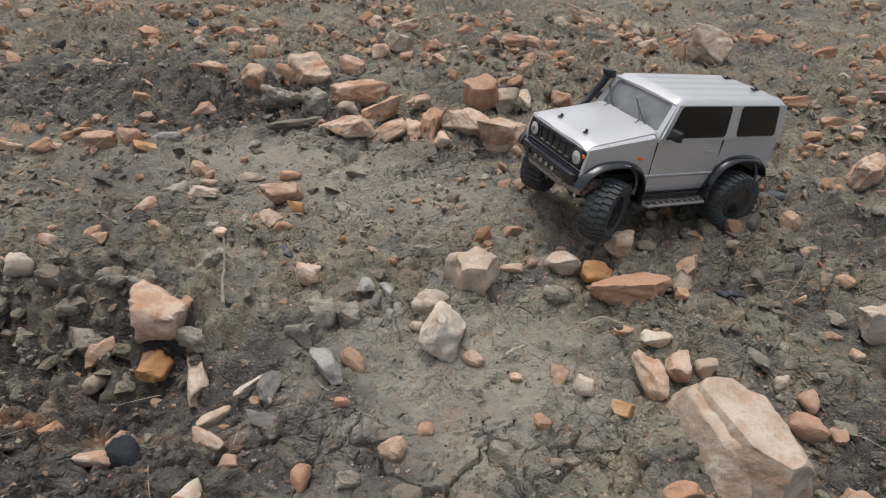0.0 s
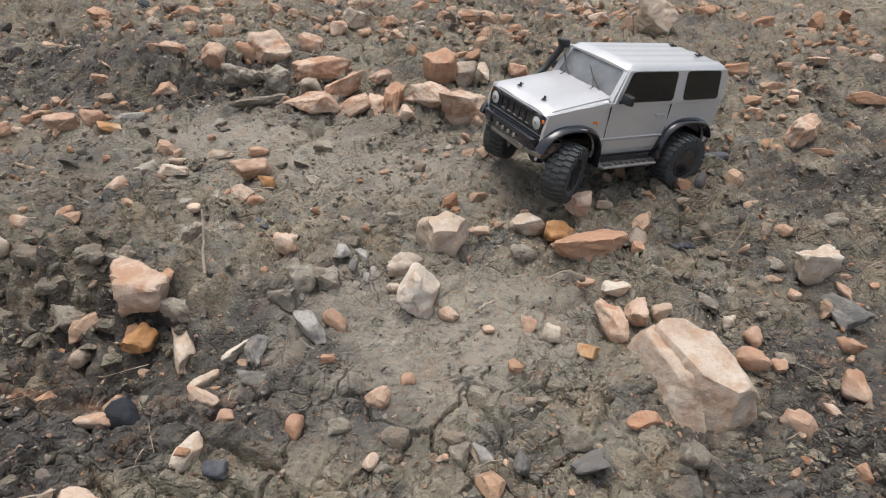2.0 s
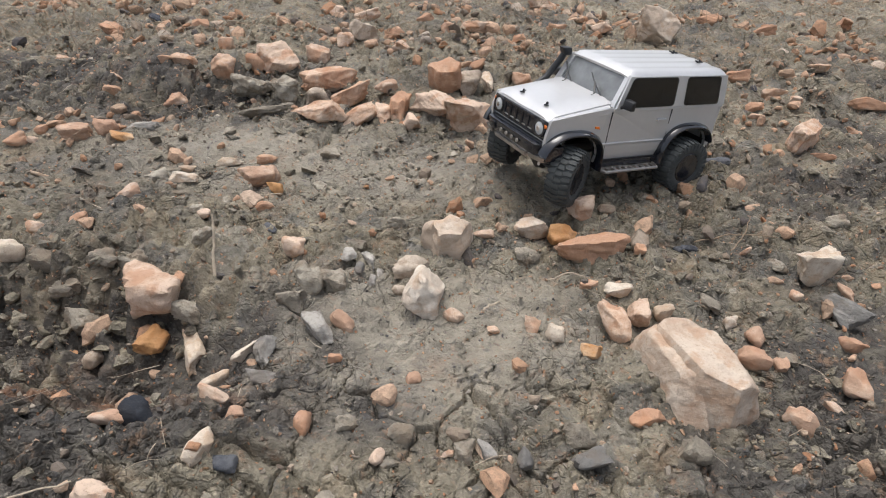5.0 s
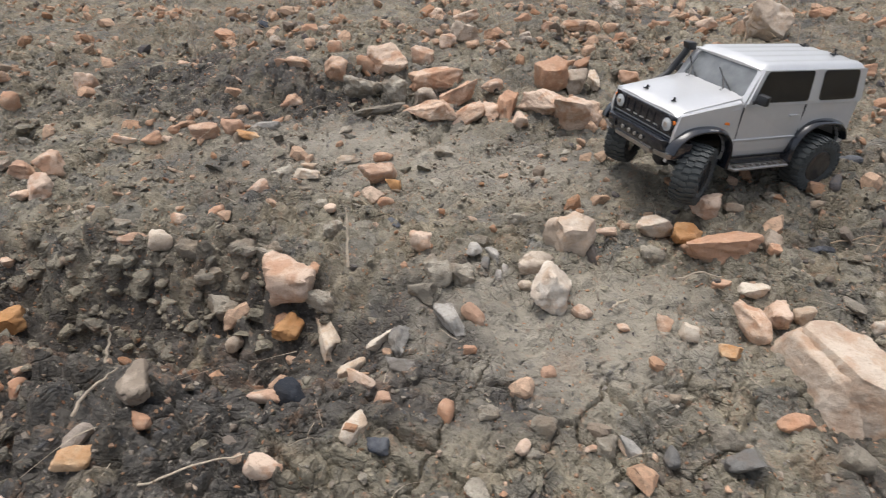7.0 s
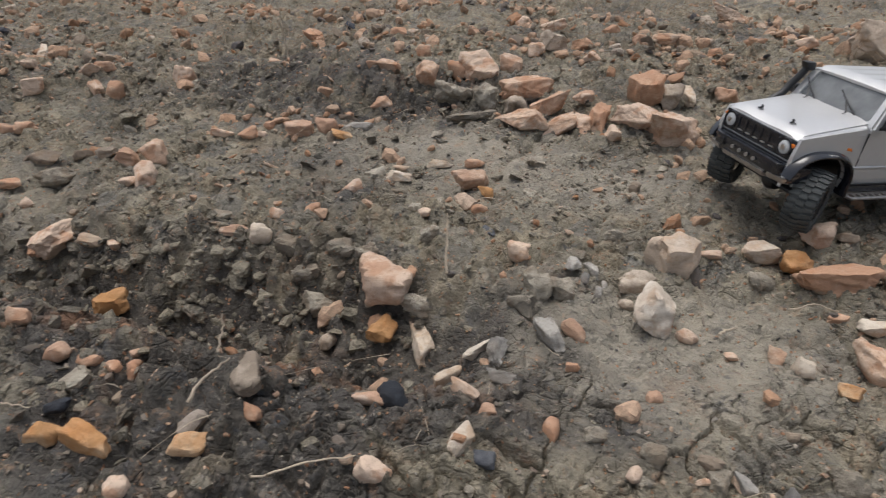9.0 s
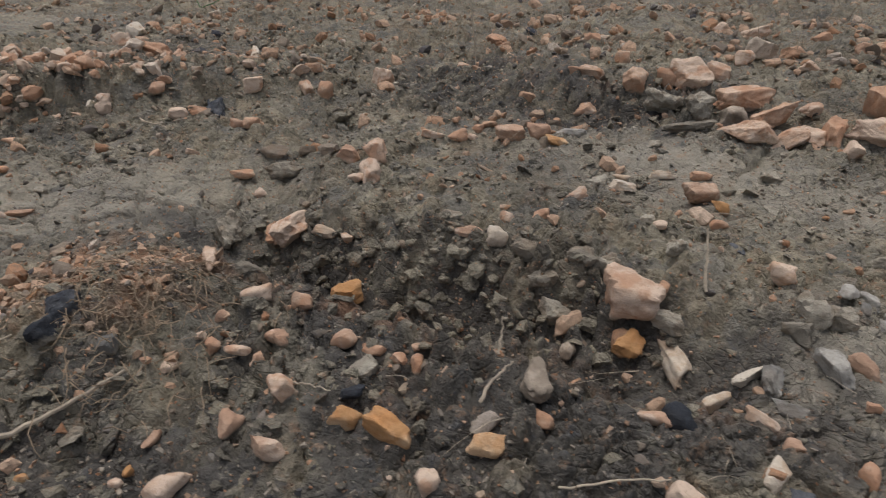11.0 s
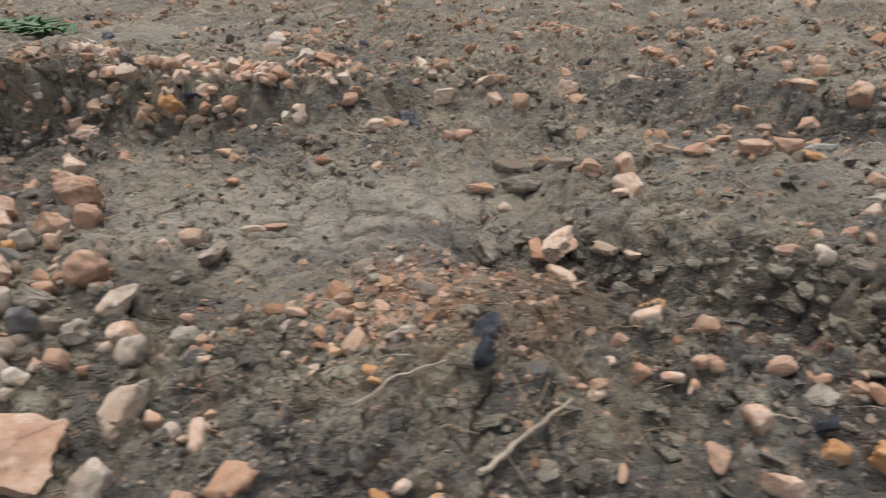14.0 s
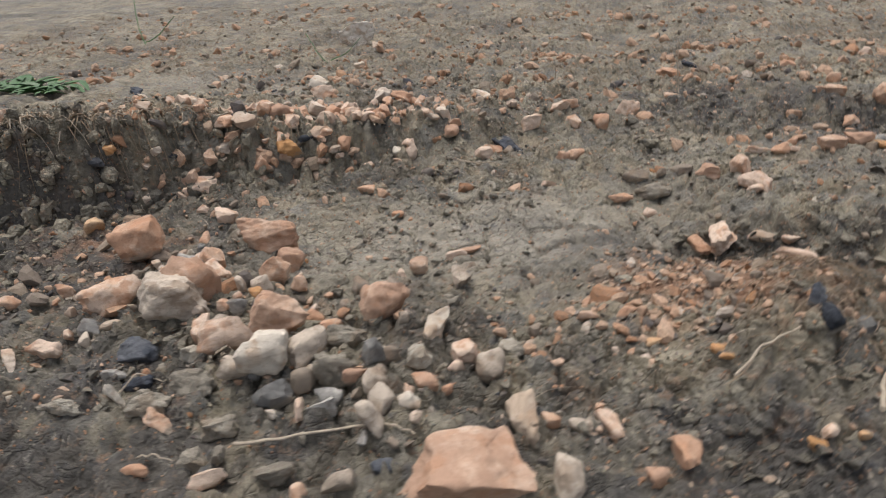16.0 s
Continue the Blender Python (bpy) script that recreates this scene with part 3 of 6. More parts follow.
def framed(bm, cell, hole, radius, depth, steps=6):
    """A panel over the four-cornered cell with a round-cornered hole through it, and the given depth."""
    tmp = bmesh.new()
    loop = rounded(*hole, *radius, steps)
    inner = [tmp.verts.new(bilinear(cell, u, v) * U) for u, v in loop]
    outer = []
    u0, u1, v0, v1 = hole
    n = steps + 1
    for i, (u, v) in enumerate(loop):
        q, k = divmod(i, n)
        w = k / steps
        # walk the outer edge: mid-corner points meet the cell's corners
        cu, cv = (1, 1) if q == 0 else (0, 1) if q == 1 else (0, 0) if q == 2 else (1, 0)
        if w < 0.5:
            pu, pv = (cu, v) if q in (0, 2) else (u, cv)
        elif w > 0.5:
            pu, pv = (u, cv) if q in (0, 2) else (cu, v)
        else:
            pu, pv = cu, cv
        outer.append(tmp.verts.new(bilinear(cell, pu, pv) * U))
    total = len(loop)
    for i in range(total):
        j = (i + 1) % total
        tmp.faces.new((inner[i], inner[j], outer[j], outer[i]))
    bmesh.ops.recalc_face_normals(tmp, faces=tmp.faces)
    normal = (bilinear(cell, 1, 0.5) - bilinear(cell, 0, 0.5)).cross(bilinear(cell, 0.5, 1) - bilinear(cell, 0.5, 0)).normalized()
    made = bmesh.ops.extrude_face_region(tmp, geom=tmp.faces[:])["geom"]
    for g in made:
        if isinstance(g, bmesh.types.BMVert):
            g.co -= normal * depth * U
    merge(bm, tmp)


def pane(bm, cell, hole, radius, back, thick, steps=6):
    """A round-cornered plate that fills a framed hole, set back from its face."""
    normal = (bilinear(cell, 1, 0.5) - bilinear(cell, 0, 0.5)).cross(bilinear(cell, 0.5, 1) - bilinear(cell, 0.5, 0)).normalized()
    tmp = bmesh.new()
    front = [tmp.verts.new((bilinear(cell, u, v) - normal * back) * U) for u, v in rounded(*hole, *radius, steps)]
    rear = [tmp.verts.new(v.co - normal * thick * U) for v in front]
    tmp.faces.new(front)
    tmp.faces.new(rear[::-1])
    for i in range(len(front)):
        j = (i + 1) % len(front)
        tmp.faces.new((front[i], rear[i], rear[j], front[j]))
    merge(bm, tmp)


def arch(cx, cz, rx, rz, a0, a1, n, power=2.6):
    """Points of a squarish wheel arch."""
    out = []
    for k in range(n + 1):
        w = radians(a0 + (a1 - a0) * k / n)
        c, s = math.cos(w), math.sin(w)
        out.append((cx + rx * math.copysign(abs(c) ** (2 / power), c), cz + rz * math.copysign(abs(s) ** (2 / power), s)))
    return out


AXLE = 1.125        # axles lie so far before and behind the middle


def wheel(car, x, y, z, steer, name="wheel"):
    """Wheel with a lugged tyre on a dark beadlock rim; y > 0 is the car's left."""
    bm = bmesh.new()
    lathe(bm, [(0.02, 0.045), (0.12, 0.045), (0.125, 0.03)], 6)
    lathe(bm, [(-0.10, 0.03), (0.12, 0.03)], 8)
    hub = part(name, bm, STEEL, car, "bright hex wheel nut on its axle end")
    out = 1 if y > 0 else -1
    hub.matrix_basis = pose(x * U, y * U, z * U, 0, random.uniform(0, 50), steer + (0 if out > 0 else 180))
    bm = bmesh.new()
    lathe(bm, [(0.10, 0.20), (0.145, 0.225), (0.168, 0.27), (0.172, 0.33), (0.155, 0.382), (0.12, 0.402), (0.0, 0.408), (-0.12, 0.402), (-0.155, 0.382), (-0.172, 0.33), (-0.168, 0.27), (-0.145, 0.225), (-0.10, 0.20)], 48)
    lugs = 30
    for n in range(lugs):
        k = 2 * math.pi * n / lugs
        for row, (y0, y1, turn) in enumerate(((0.055, 0.168, 0.5), (-0.168, -0.055, 0.5), (-0.050, 0.050, 0.0))):
            a, w = k + turn * math.pi / lugs, (0.052 if row < 2 else 0.058) / 0.41
            lean = 0.05 * (1 if row == 0 else -1 if row == 1 else 0)
            base = []
            for r in (0.375 if row < 2 else 0.395, 0.428):
                pinch = 0.88 if r > 0.42 else 1.0
                for da, yy in ((-w / 2, y0), (w / 2, y0), (w / 2, y1), (-w / 2, y1)):
                    aa = a + da * pinch + lean * (abs(yy) - 0.05) * 4
                    drop = 0.020 if abs(yy) > 0.15 and r > 0.42 else 0
                    base.append(((r - drop) * math.cos(aa), yy, (r - drop) * math.sin(aa)))
            solid(bm, base)
        for s in (-1, 1):
            solid(bm, [((r * math.cos(k + d)), s * yy, (r * math.sin(k + d))) for yy in (0.150, 0.178) for r, d in ((0.30, -0.05), (0.385, -0.05), (0.385, 0.05), (0.30, 0.05))])
    part("tyre", bm, RUBBER, hub, "dusty black rubber tyre with mud-terrain lugs", soft=True)
    bm = bmesh.new()
    lathe(bm, [(0.150, 0.205), (0.156, 0.222), (0.145, 0.238), (0.09, 0.225), (-0.13, 0.225), (-0.13, 0.10), (0.02, 0.10), (0.03, 0.16), (0.10, 0.198)], 40)
    for n in range(8):
        k = 2 * math.pi * n / 8
        c, s = math.cos(k), math.sin(k)
        p = lambda r, o, yy: (r * c - o * s, yy, r * s + o * c)
        solid(bm, [p(0.06, -0.032, 0.0), p(0.215, -0.022, 0.05), p(0.215, 0.022, 0.05), p(0.06, 0.032, 0.0), p(0.06, -0.028, 0.060), p(0.205, -0.016, 0.105), p(0.205, 0.016, 0.105), p(0.06, 0.028, 0.060)])
    lathe(bm, [(0.0, 0.085), (0.066, 0.080), (0.072, 0.06)], 20)
    for n in range(12):
        k = 2 * math.pi * (n + 0.5) / 12
        lathe(bm, [(0.150, 0.011), (0.162, 0.010)], 6, (0.221 * math.cos(k), 0, 0.221 * math.sin(k)))
    part("rim", bm, GLOSS, hub, "black eight-spoke beadlock rim", soft=True)
    return hub


def body_clip(car, x, y, z, lean, name="body_clip"):
    """Threaded body post with a bent-wire clip through it."""
    bm = bmesh.new()
    lathe(bm, [(-0.03, 0.020), (0.085, 0.020), (0.095, 0.012)], 10, axis="z")
    lathe(bm, [(-0.002, 0.045), (0.012, 0.045)], 14, axis="z")
    ring = [(0.045 * math.cos(k) + 0.06, 0.045 * math.sin(k), 0.045 + 0.02 * math.cos(k)) for k in [2 * math.pi * n / 12 for n in range(12)]]
    rod(bm, [(-0.09, 0.012, 0.04)] + [(-0.02, 0.014, 0.04)] + ring + [(-0.02, -0.014, 0.045), (-0.09, -0.025, 0.05)], 0.010, 6)
    ob = part(name, bm, BLACK, car, "black body post with a wire clip", soft=True)
    ob.matrix_basis = pose(x * U, y * U, z * U, 0, lean, random.uniform(-60, 60)) @ Matrix.Scale(0.7, 4)
    return ob


def build_car():
    car = new("model_off_road_car")
    car.empty_display_size = 0.05
    tagged(car, "silver two-door model off-road car with black trim, dusty tyres on stones", "model car")

    # the shell: side panels with wheel arches cut out, bonnet, scuttle, tail, roof
    bm = bmesh.new()
    for s in (1, -1):
        bm = bmesh.new()
        lower = [(-1.70, 0.30)] + [(-1.70, 0.05)] + arch(-AXLE, -0.06, 0.50, 0.50, 178, 2, 14)[::1]
        lower += [(-0.56, -0.04), (0.56, -0.04)] + arch(AXLE, -0.06, 0.50, 0.50, 178, 2, 14) + [(1.60, 0.02), (1.60, 0.45)]
        lower = [p for p in lower if p[0] <= 1.6001]
        top = [(1.555, 0.655), (1.10, 0.725), (0.60, 0.785), (-1.72, 0.785)]
        outline = lower + top
        tmp = bmesh.new()

        def skin(x, z):
            y = 0.722 - 0.035 * max(0.0, (z - 0.35) / 0.45) ** 1.6 - 0.05 * max(0.0, (0.2 - z) / 0.25) ** 2
            return s * (y - 0.05 * max(0.0, x - 1.2) ** 1.5)
        v0 = [tmp.verts.new(Vector((x, skin(x, z), z)) * U) for x, z in outline]
        v1 = [tmp.verts.new(Vector((x, skin(x, z) - s * 0.05, z)) * U) for x, z in outline]
        for loop in (v0, v1):
            es = [tmp.edges.new((loop[i], loop[(i + 1) % len(loop)])) for i in range(len(loop))]
            bmesh.ops.triangle_fill(tmp, use_beauty=True, edges=es)
        for i in range(len(v0)):
            j = (i + 1) % len(v0)
            tmp.faces.new((v0[i], v0[j], v1[j], v1[i]))
        merge(bm, tmp)
        # waist ledge under the windows and the pressed line along the door
        solid(bm, [(-1.73, s * 0.68, 0.745), (0.52, s * 0.68, 0.745), (0.52, s * 0.715, 0.745), (-1.73, s * 0.720, 0.745), (-1.73, s * 0.66, 0.80), (0.52, s * 0.66, 0.80), (0.52, s * 0.700, 0.80), (-1.73, s * 0.704, 0.80)], 0.01)
        solid(bm, [(-0.62, s * 0.70, 0.245), (0.66, s * 0.70, 0.245), (0.66, s * 0.728, 0.250), (-0.62, s * 0.728, 0.250), (-0.62, s * 0.70, 0.300), (0.66, s * 0.70, 0.300), (0.66, s * 0.742, 0.286), (-0.62, s * 0.742, 0.286)], 0.006)
        # bonnet-side shoulder
        solid(bm, [(0.55, s * 0.60, 0.70), (1.55, s * 0.60, 0.58), (1.55, s * 0.690, 0.58), (0.55, s * 0.705, 0.70), (0.55, s * 0.60, 0.835), (1.50, s * 0.60, 0.685), (1.50, s * 0.665, 0.665), (0.55, s * 0.680, 0.800)], 0.018)
        part("side_panel", bm, PAINT, car, "silver pressed side panel with open wheel arches")

    bm = bmesh.new()
    rows, cols = 12, 10
    grid = []
    for i in range(rows + 1):
        u = i / rows
        x = 0.52 + 1.045 * u
        line = []
        for j in range(cols + 1):
            w = -1 + 2 * j / cols
            crown = 0.028 * (1 - w * w) * (1 - 0.3 * u)
            nose = 0.05 * max(0, (u - 0.88) / 0.12) ** 2
            pad = 0.018 * smooth(0.30, 0.46, abs(w) + 0.0) * smooth(0.98, 0.78, abs(w))
            line.append(bm.verts.new(Vector((x, w * (0.625 + 0.01 * u), 0.845 - 0.165 * u + crown + pad - nose)) * U))
        grid.append(line)
    for i in range(rows):
        for j in range(cols):
            bm.faces.new((grid[i][j], grid[i + 1][j], grid[i + 1][j + 1], grid[i][j + 1]))
    ext = bmesh.ops.extrude_face_region(bm, geom=bm.faces[:])["geom"]
    for g in ext:
        if isinstance(g, bmesh.types.BMVert):
            g.co.z -= 0.07 * U
    part("bonnet", bm, PAINT, car, "silver bonnet dusted with mud specks", soft=True)

    # cabin: four framed panels and the roof
    zb, zt = 0.79, 1.215
    side_f = lambda s: [(0.50, s * 0.700, zb), (-0.72, s * 0.700, zb), (-0.72, s * 0.632, zt), (0.315, s * 0.632, zt)]
    side_r = lambda s: [(-0.72, s * 0.700, zb), (-1.715, s * 0.700, zb), (-1.675, s * 0.632, zt), (-0.72, s * 0.632, zt)]
    flip = lambda c, h: ([c[1], c[0], c[3], c[2]], (1 - h[1], 1 - h[0], h[2], h[3]))
    front = [(0.525, -0.690, 0.80), (0.525, 0.690, 0.80), (0.315, 0.632, zt + 0.01), (0.315, -0.632, zt + 0.01)]
    tail = [(-1.715, 0.700, zb), (-1.715, -0.700, zb), (-1.675, -0.632, zt), (-1.675, 0.632, zt)]
    openings = []
    for s in (1, -1):
        for cell, hole in ((side_f(s), (0.075, 0.895, 0.035, 0.95)), (side_r(s), (0.105, 0.835, 0.035, 0.95))):
            if s > 0:
                cell, hole = flip(cell, hole)
            openings.append((cell, hole, (0.05, 0.12)))
    openings.append((front, (0.060, 0.940, 0.13, 0.94), (0.03, 0.08)))
    openings.append((tail, (0.12, 0.88, 0.08, 0.92), (0.06, 0.12)))
    bm = bmesh.new()
    for cell, hole, radius in openings:
        framed(bm, cell, hole, radius, 0.035)
    part("cabin_frame", bm, PAINT, car, "silver window pillars with rounded window openings")
    for cell, hole, radius in openings:
        bm = bmesh.new()
        grown = (hole[0] - 0.012, hole[1] + 0.012, hole[2] - 0.02, hole[3] + 0.02)
        pane(bm, cell, grown, radius, 0.030, 0.012)
        part("windscreen" if cell is front else "window", bm, HAZE if cell is front else FILM, car, "clear windscreen film with a bloom of dust" if cell is front else "smoked glossy window film", soft=True)
    for s in (1, -1):
        for x0, x1 in ((-0.60, 0.40), (-1.60, -0.84)):
            bm = bmesh.new()
            solid(bm, [(x0, s * 0.690, 0.795), (x1, s * 0.690, 0.795), (x1, s * 0.712, 0.795), (x0, s * 0.712, 0.795), (x0, s * 0.680, 0.822), (x1, s * 0.680, 0.822), (x1, s * 0.704, 0.818), (x0, s * 0.704, 0.818)], 0.006)
            part("window_beading", bm, STEEL, car, "bright window beading")

    bm = bmesh.new()
    nx, ny = 22, 28
    grid = []
    for i in range(nx + 1):
        u = i / nx
        x = 0.330 - 2.04 * u
        line = []
        for j in range(ny + 1):
            w = -1 + 2 * j / ny
            edge = max(abs(w), abs(2 * u - 1))
            fall = 0.055 * smooth(0.90, 1.0, abs(w)) ** 1.5 + 0.055 * smooth(0.94, 1.0, abs(2 * u - 1)) ** 1.5
            rib = 0.016 * (0.5 + 0.5 * math.cos(w * math.pi * 5.0)) * smooth(0.95, 0.80, abs(w)) * smooth(0.98, 0.86, abs(2 * u - 1))
            line.append(bm.verts.new(Vector((x, w * 0.640, 1.268 + 0.018 * (1 - w * w) - fall + rib)) * U))
        grid.append(line)
    for i in range(nx):
        for j in range(ny):
            bm.faces.new((grid[i][j], grid[i][j + 1], grid[i + 1][j + 1], grid[i + 1][j]))
    ext = bmesh.ops.extrude_face_region(bm, geom=bm.faces[:])["geom"]
    for g in ext:
        if isinstance(g, bmesh.types.BMVert):
            g.co.z = 1.195 * U
    part("roof", bm, PAINT, car, "pale silver roof with pressed ribs", soft=True)
    for s in (1, -1):
        bm = bmesh.new()
        block(bm, -1.70, 0.32, s * 0.632, s * 0.656, 1.186, 1.206, 0.004)
        part("roof_gutter", bm, PAINT, car)

    # tail panel and nose
    bm = bmesh.new()
    block(bm, -1.73, -1.67, -0.70, 0.70, 0.10, 0.80, 0.02)
    part("tail_panel", bm, PAINT, car)
    for s in (1, -1):
        bm = bmesh.new()
        block(bm, -1.745, -1.68, s * 0.56, s * 0.68, 0.14, 0.24, 0.015)
        part("tail_lamp", bm, RED, car)
    bm = bmesh.new()
    block(bm, 1.46, 1.575, -0.655, 0.655, 0.33, 0.64, 0.03)
    nose = part("nose_panel", bm, PAINT, car)
    bm = bmesh.new()
    for s in (1, -1):                                   # bezel rings round the lamps
        lathe(bm, [(1.56, 0.128), (1.612, 0.124), (1.612, 0.098), (1.59, 0.094)], 24, (0, s * 0.515, 0.50), "x")
    block(bm, 1.565, 1.590, -0.655, 0.655, 0.365, 0.625, 0.02)
    block(bm, 1.585, 1.606, -0.385, 0.385, 0.590, 0.622, 0.006)
    block(bm, 1.585, 1.606, -0.385, 0.385, 0.372, 0.400, 0.006)
    for k in range(6):
        y = -0.375 + k * 0.15
        solid(bm, [(1.585, y - 0.028, 0.39), (1.604, y - 0.022, 0.39), (1.604, y + 0.022, 0.39), (1.585, y + 0.028, 0.39), (1.585, y - 0.028, 0.60), (1.604, y - 0.022, 0.60), (1.604, y + 0.022, 0.60), (1.585, y + 0.028, 0.60)], 0.004)
    part("grille", bm, GLOSS, car, "black five-slot grille with round lamp bezels", soft=True)
    for k in range(5):
        bm = bmesh.new()
        y = -0.30 + k * 0.15
        block(bm, 1.592, 1.603, y - 0.040, y + 0.040, 0.415, 0.432, 0.003)
        part("grille_clip", bm, STEEL, car)
    for s in (1, -1):
        bm = bmesh.new()
        lathe(bm, [(1.585, 0.090), (1.606, 0.088), (1.618, 0.065), (1.623, 0.03)], 20, (0, s * 0.515, 0.50), "x")
        lamp = part("headlight", bm, LENS, car, "round clear headlight", soft=True)
        bm = bmesh.new()
        lathe(bm, [(1.60, 0.040), (1.628, 0.036)], 12, (0, s * 0.515, 0.50), "x")
        part("bulb", bm, STEEL, lamp)
        bm = bmesh.new()
        lathe(bm, [(1.585, 0.030), (1.606, 0.026)], 12, (0, s * 0.628, 0.555), "x")
        part("indicator", bm, AMBER, car)
        bm = bmesh.new()
        solid(bm, [(0.70, s * 0.700, 0.505), (0.785, s * 0.700, 0.520), (0.785, s * 0.728, 0.520), (0.70, s * 0.728, 0.505), (0.715, s * 0.700, 0.545), (0.785, s * 0.700, 0.550), (0.785, s * 0.722, 0.550), (0.715, s * 0.722, 0.545)], 0.006)
        part("side_marker", bm, AMBER, car, "orange side marker lens")

    # bumpers, flares, steps
    bm = bmesh.new()
    solid(bm, [(1.50, -0.70, 0.10), (1.66, -0.60, 0.10), (1.66, 0.60, 0.10), (1.50, 0.70, 0.10), (1.50, -0.715, 0.33), (1.70, -0.60, 0.31), (1.70, 0.60, 0.31), (1.50, 0.715, 0.33)], 0.03)
    for s in (1, -1):
        solid(bm, [(1.30, s * 0.66, 0.08), (1.55, s * 0.60, 0.08), (1.58, s * 0.74, 0.08), (1.36, s * 0.82, 0.10), (1.30, s * 0.66, 0.32), (1.55, s * 0.60, 0.32), (1.60, s * 0.74, 0.31), (1.36, s * 0.84, 0.33)], 0.025)
        solid(bm, [(1.62, s * 0.40, 0.16), (1.70, s * 0.40, 0.16), (1.68, s * 0.56, 0.16), (1.60, s * 0.58, 0.16), (1.62, s * 0.40, 0.27), (1.715, s * 0.40, 0.27), (1.69, s * 0.56, 0.27), (1.60, s * 0.58, 0.27)], 0.015)
    part("front_bumper", bm, GLOSS, car, "glossy black front bumper", soft=True)
    bm = bmesh.new()
    for s in (1, -1):
        solid(bm, [(1.52, s * 0.50, 0.055), (1.665, s * 0.48, 0.075), (1.62, s * 0.70, 0.075), (1.48, s * 0.74, 0.055), (1.54, s * 0.50, 0.135), (1.700, s * 0.48, 0.15), (1.645, s * 0.715, 0.15), (1.50, s * 0.76, 0.13)], 0.012)
    solid(bm, [(1.55, -0.42, 0.03), (1.66, -0.40, 0.05), (1.66, 0.40, 0.05), (1.55, 0.42, 0.03), (1.56, -0.42, 0.09), (1.69, -0.40, 0.115), (1.69, 0.40, 0.115), (1.56, 0.42, 0.09)], 0.01)
    for k in range(4):
        y = -0.21 + 0.14 * k
        lathe(bm, [(1.70, 0.030), (1.716, 0.028)], 10, (0, y, 0.215), "x")
    part("bumper_lip", bm, DULL, car, "scuffed bright bumper lip", soft=True)
    bm = bmesh.new()
    solid(bm, [(-1.82, -0.66, 0.02), (-1.66, -0.72, 0.02), (-1.66, 0.72, 0.02), (-1.82, 0.66, 0.02), (-1.83, -0.66, 0.17), (-1.66, -0.72, 0.19), (-1.66, 0.72, 0.19), (-1.83, 0.66, 0.17)], 0.03)
    part("rear_bumper", bm, BLACK, car, "black rear bumper", soft=True)
    for s in (1, -1):
        for cx in (AXLE, -AXLE):
            bm = bmesh.new()
            sweep = (20, 182) if cx > 0 else (-2, 156)
            inner, outer = arch(cx, -0.06, 0.50, 0.50, *sweep, 26), arch(cx, -0.06, 0.575, 0.575, *sweep, 26)
            ins = arch(cx, -0.06, 0.52, 0.52, *sweep, 26)
            rings = []
            for (ax, az), (bx, bz), (cx2, cz2) in zip(inner, outer, ins):
                mx, mz = (ax + bx) / 2, (az + bz) / 2
                rings.append([bm.verts.new(Vector(p) * U) for p in ((ax, s * 0.62, az), (ax, s * 0.80, az), (cx2, s * 0.835, cz2), (mx, s * 0.832, mz), (bx, s * 0.775, bz), (bx, s * 0.69, bz), (ax, s * 0.67, az + 0.02))])
            for r0, r1 in zip(rings, rings[1:]):
                for n in range(7):
                    bm.faces.new((r0[n], r0[(n + 1) % 7], r1[(n + 1) % 7], r1[n]))
            bm.faces.new(rings[0])
            bm.faces.new(rings[-1][::-1])
            part("wheel_arch_flare", bm, GLOSS, car, "glossy black wheel arch flare with mud splashes", soft=True)
        bm = bmesh.new()
        block(bm, -0.60, 0.60, s * 0.655, s * 0.735, -0.075, 0.015, 0.02)
        part("sill", bm, GLOSS, car)
        bm = bmesh.new()
        for k in range(9):
            x0 = -0.50 + k * 0.112
            framed(bm, [(x0, s * 0.725, -0.085), (x0 + 0.112, s * 0.725, -0.085), (x0 + 0.112, s * 0.865, -0.095), (x0, s * 0.865, -0.095)], (0.20, 0.80, 0.2, 0.8), (0.2, 0.2), 0.02 * s, 4)
        rod(bm, [(-0.56, s * 0.72, -0.095), (-0.51, s * 0.865, -0.105), (0.52, s * 0.865, -0.105), (0.58, s * 0.72, -0.095)], 0.022, 8)
        part("side_step", bm, DULL, car, "scuffed grey side step with pressed holes", soft=True)
        # doors: shut lines, handle
        bm = bmesh.new()
        for x in (-0.645, 0.520):
            for z0, z1 in ((0.02, 0.40), (0.40, 0.74)):
                y = 0.722 if z0 < 0.3 else 0.712
                block(bm, x - 0.003, x + 0.003, s * (y - 0.02), s * (y + 0.0015), z0, z1)
        block(bm, -0.64, 0.52, s * 0.70, s * 0.7235, 0.018, 0.030)
        part("door_seam", bm, BLACK, car)
        bm = bmesh.new()
        block(bm, -0.545, -0.365, s * 0.705, s * 0.748, 0.578, 0.612, 0.012)
        part("door_handle", bm, PAINT, car, soft=True)
        # mirror
        bm = bmesh.new()
        rod(bm, [(0.40, s * 0.69, 0.80), (0.42, s * 0.75, 0.82), (0.41, s * 0.79, 0.86)], 0.025, 8)
        solid(bm, [(0.33, s * 0.745, 0.80), (0.44, s * 0.755, 0.81), (0.41, s * 0.915, 0.81), (0.32, s * 0.905, 0.80), (0.335, s * 0.745, 0.955), (0.43, s * 0.755, 0.945), (0.40, s * 0.915, 0.93), (0.325, s * 0.905, 0.945)], 0.028)
        part("door_mirror", bm, BLACK, car, "black door mirror", soft=True)
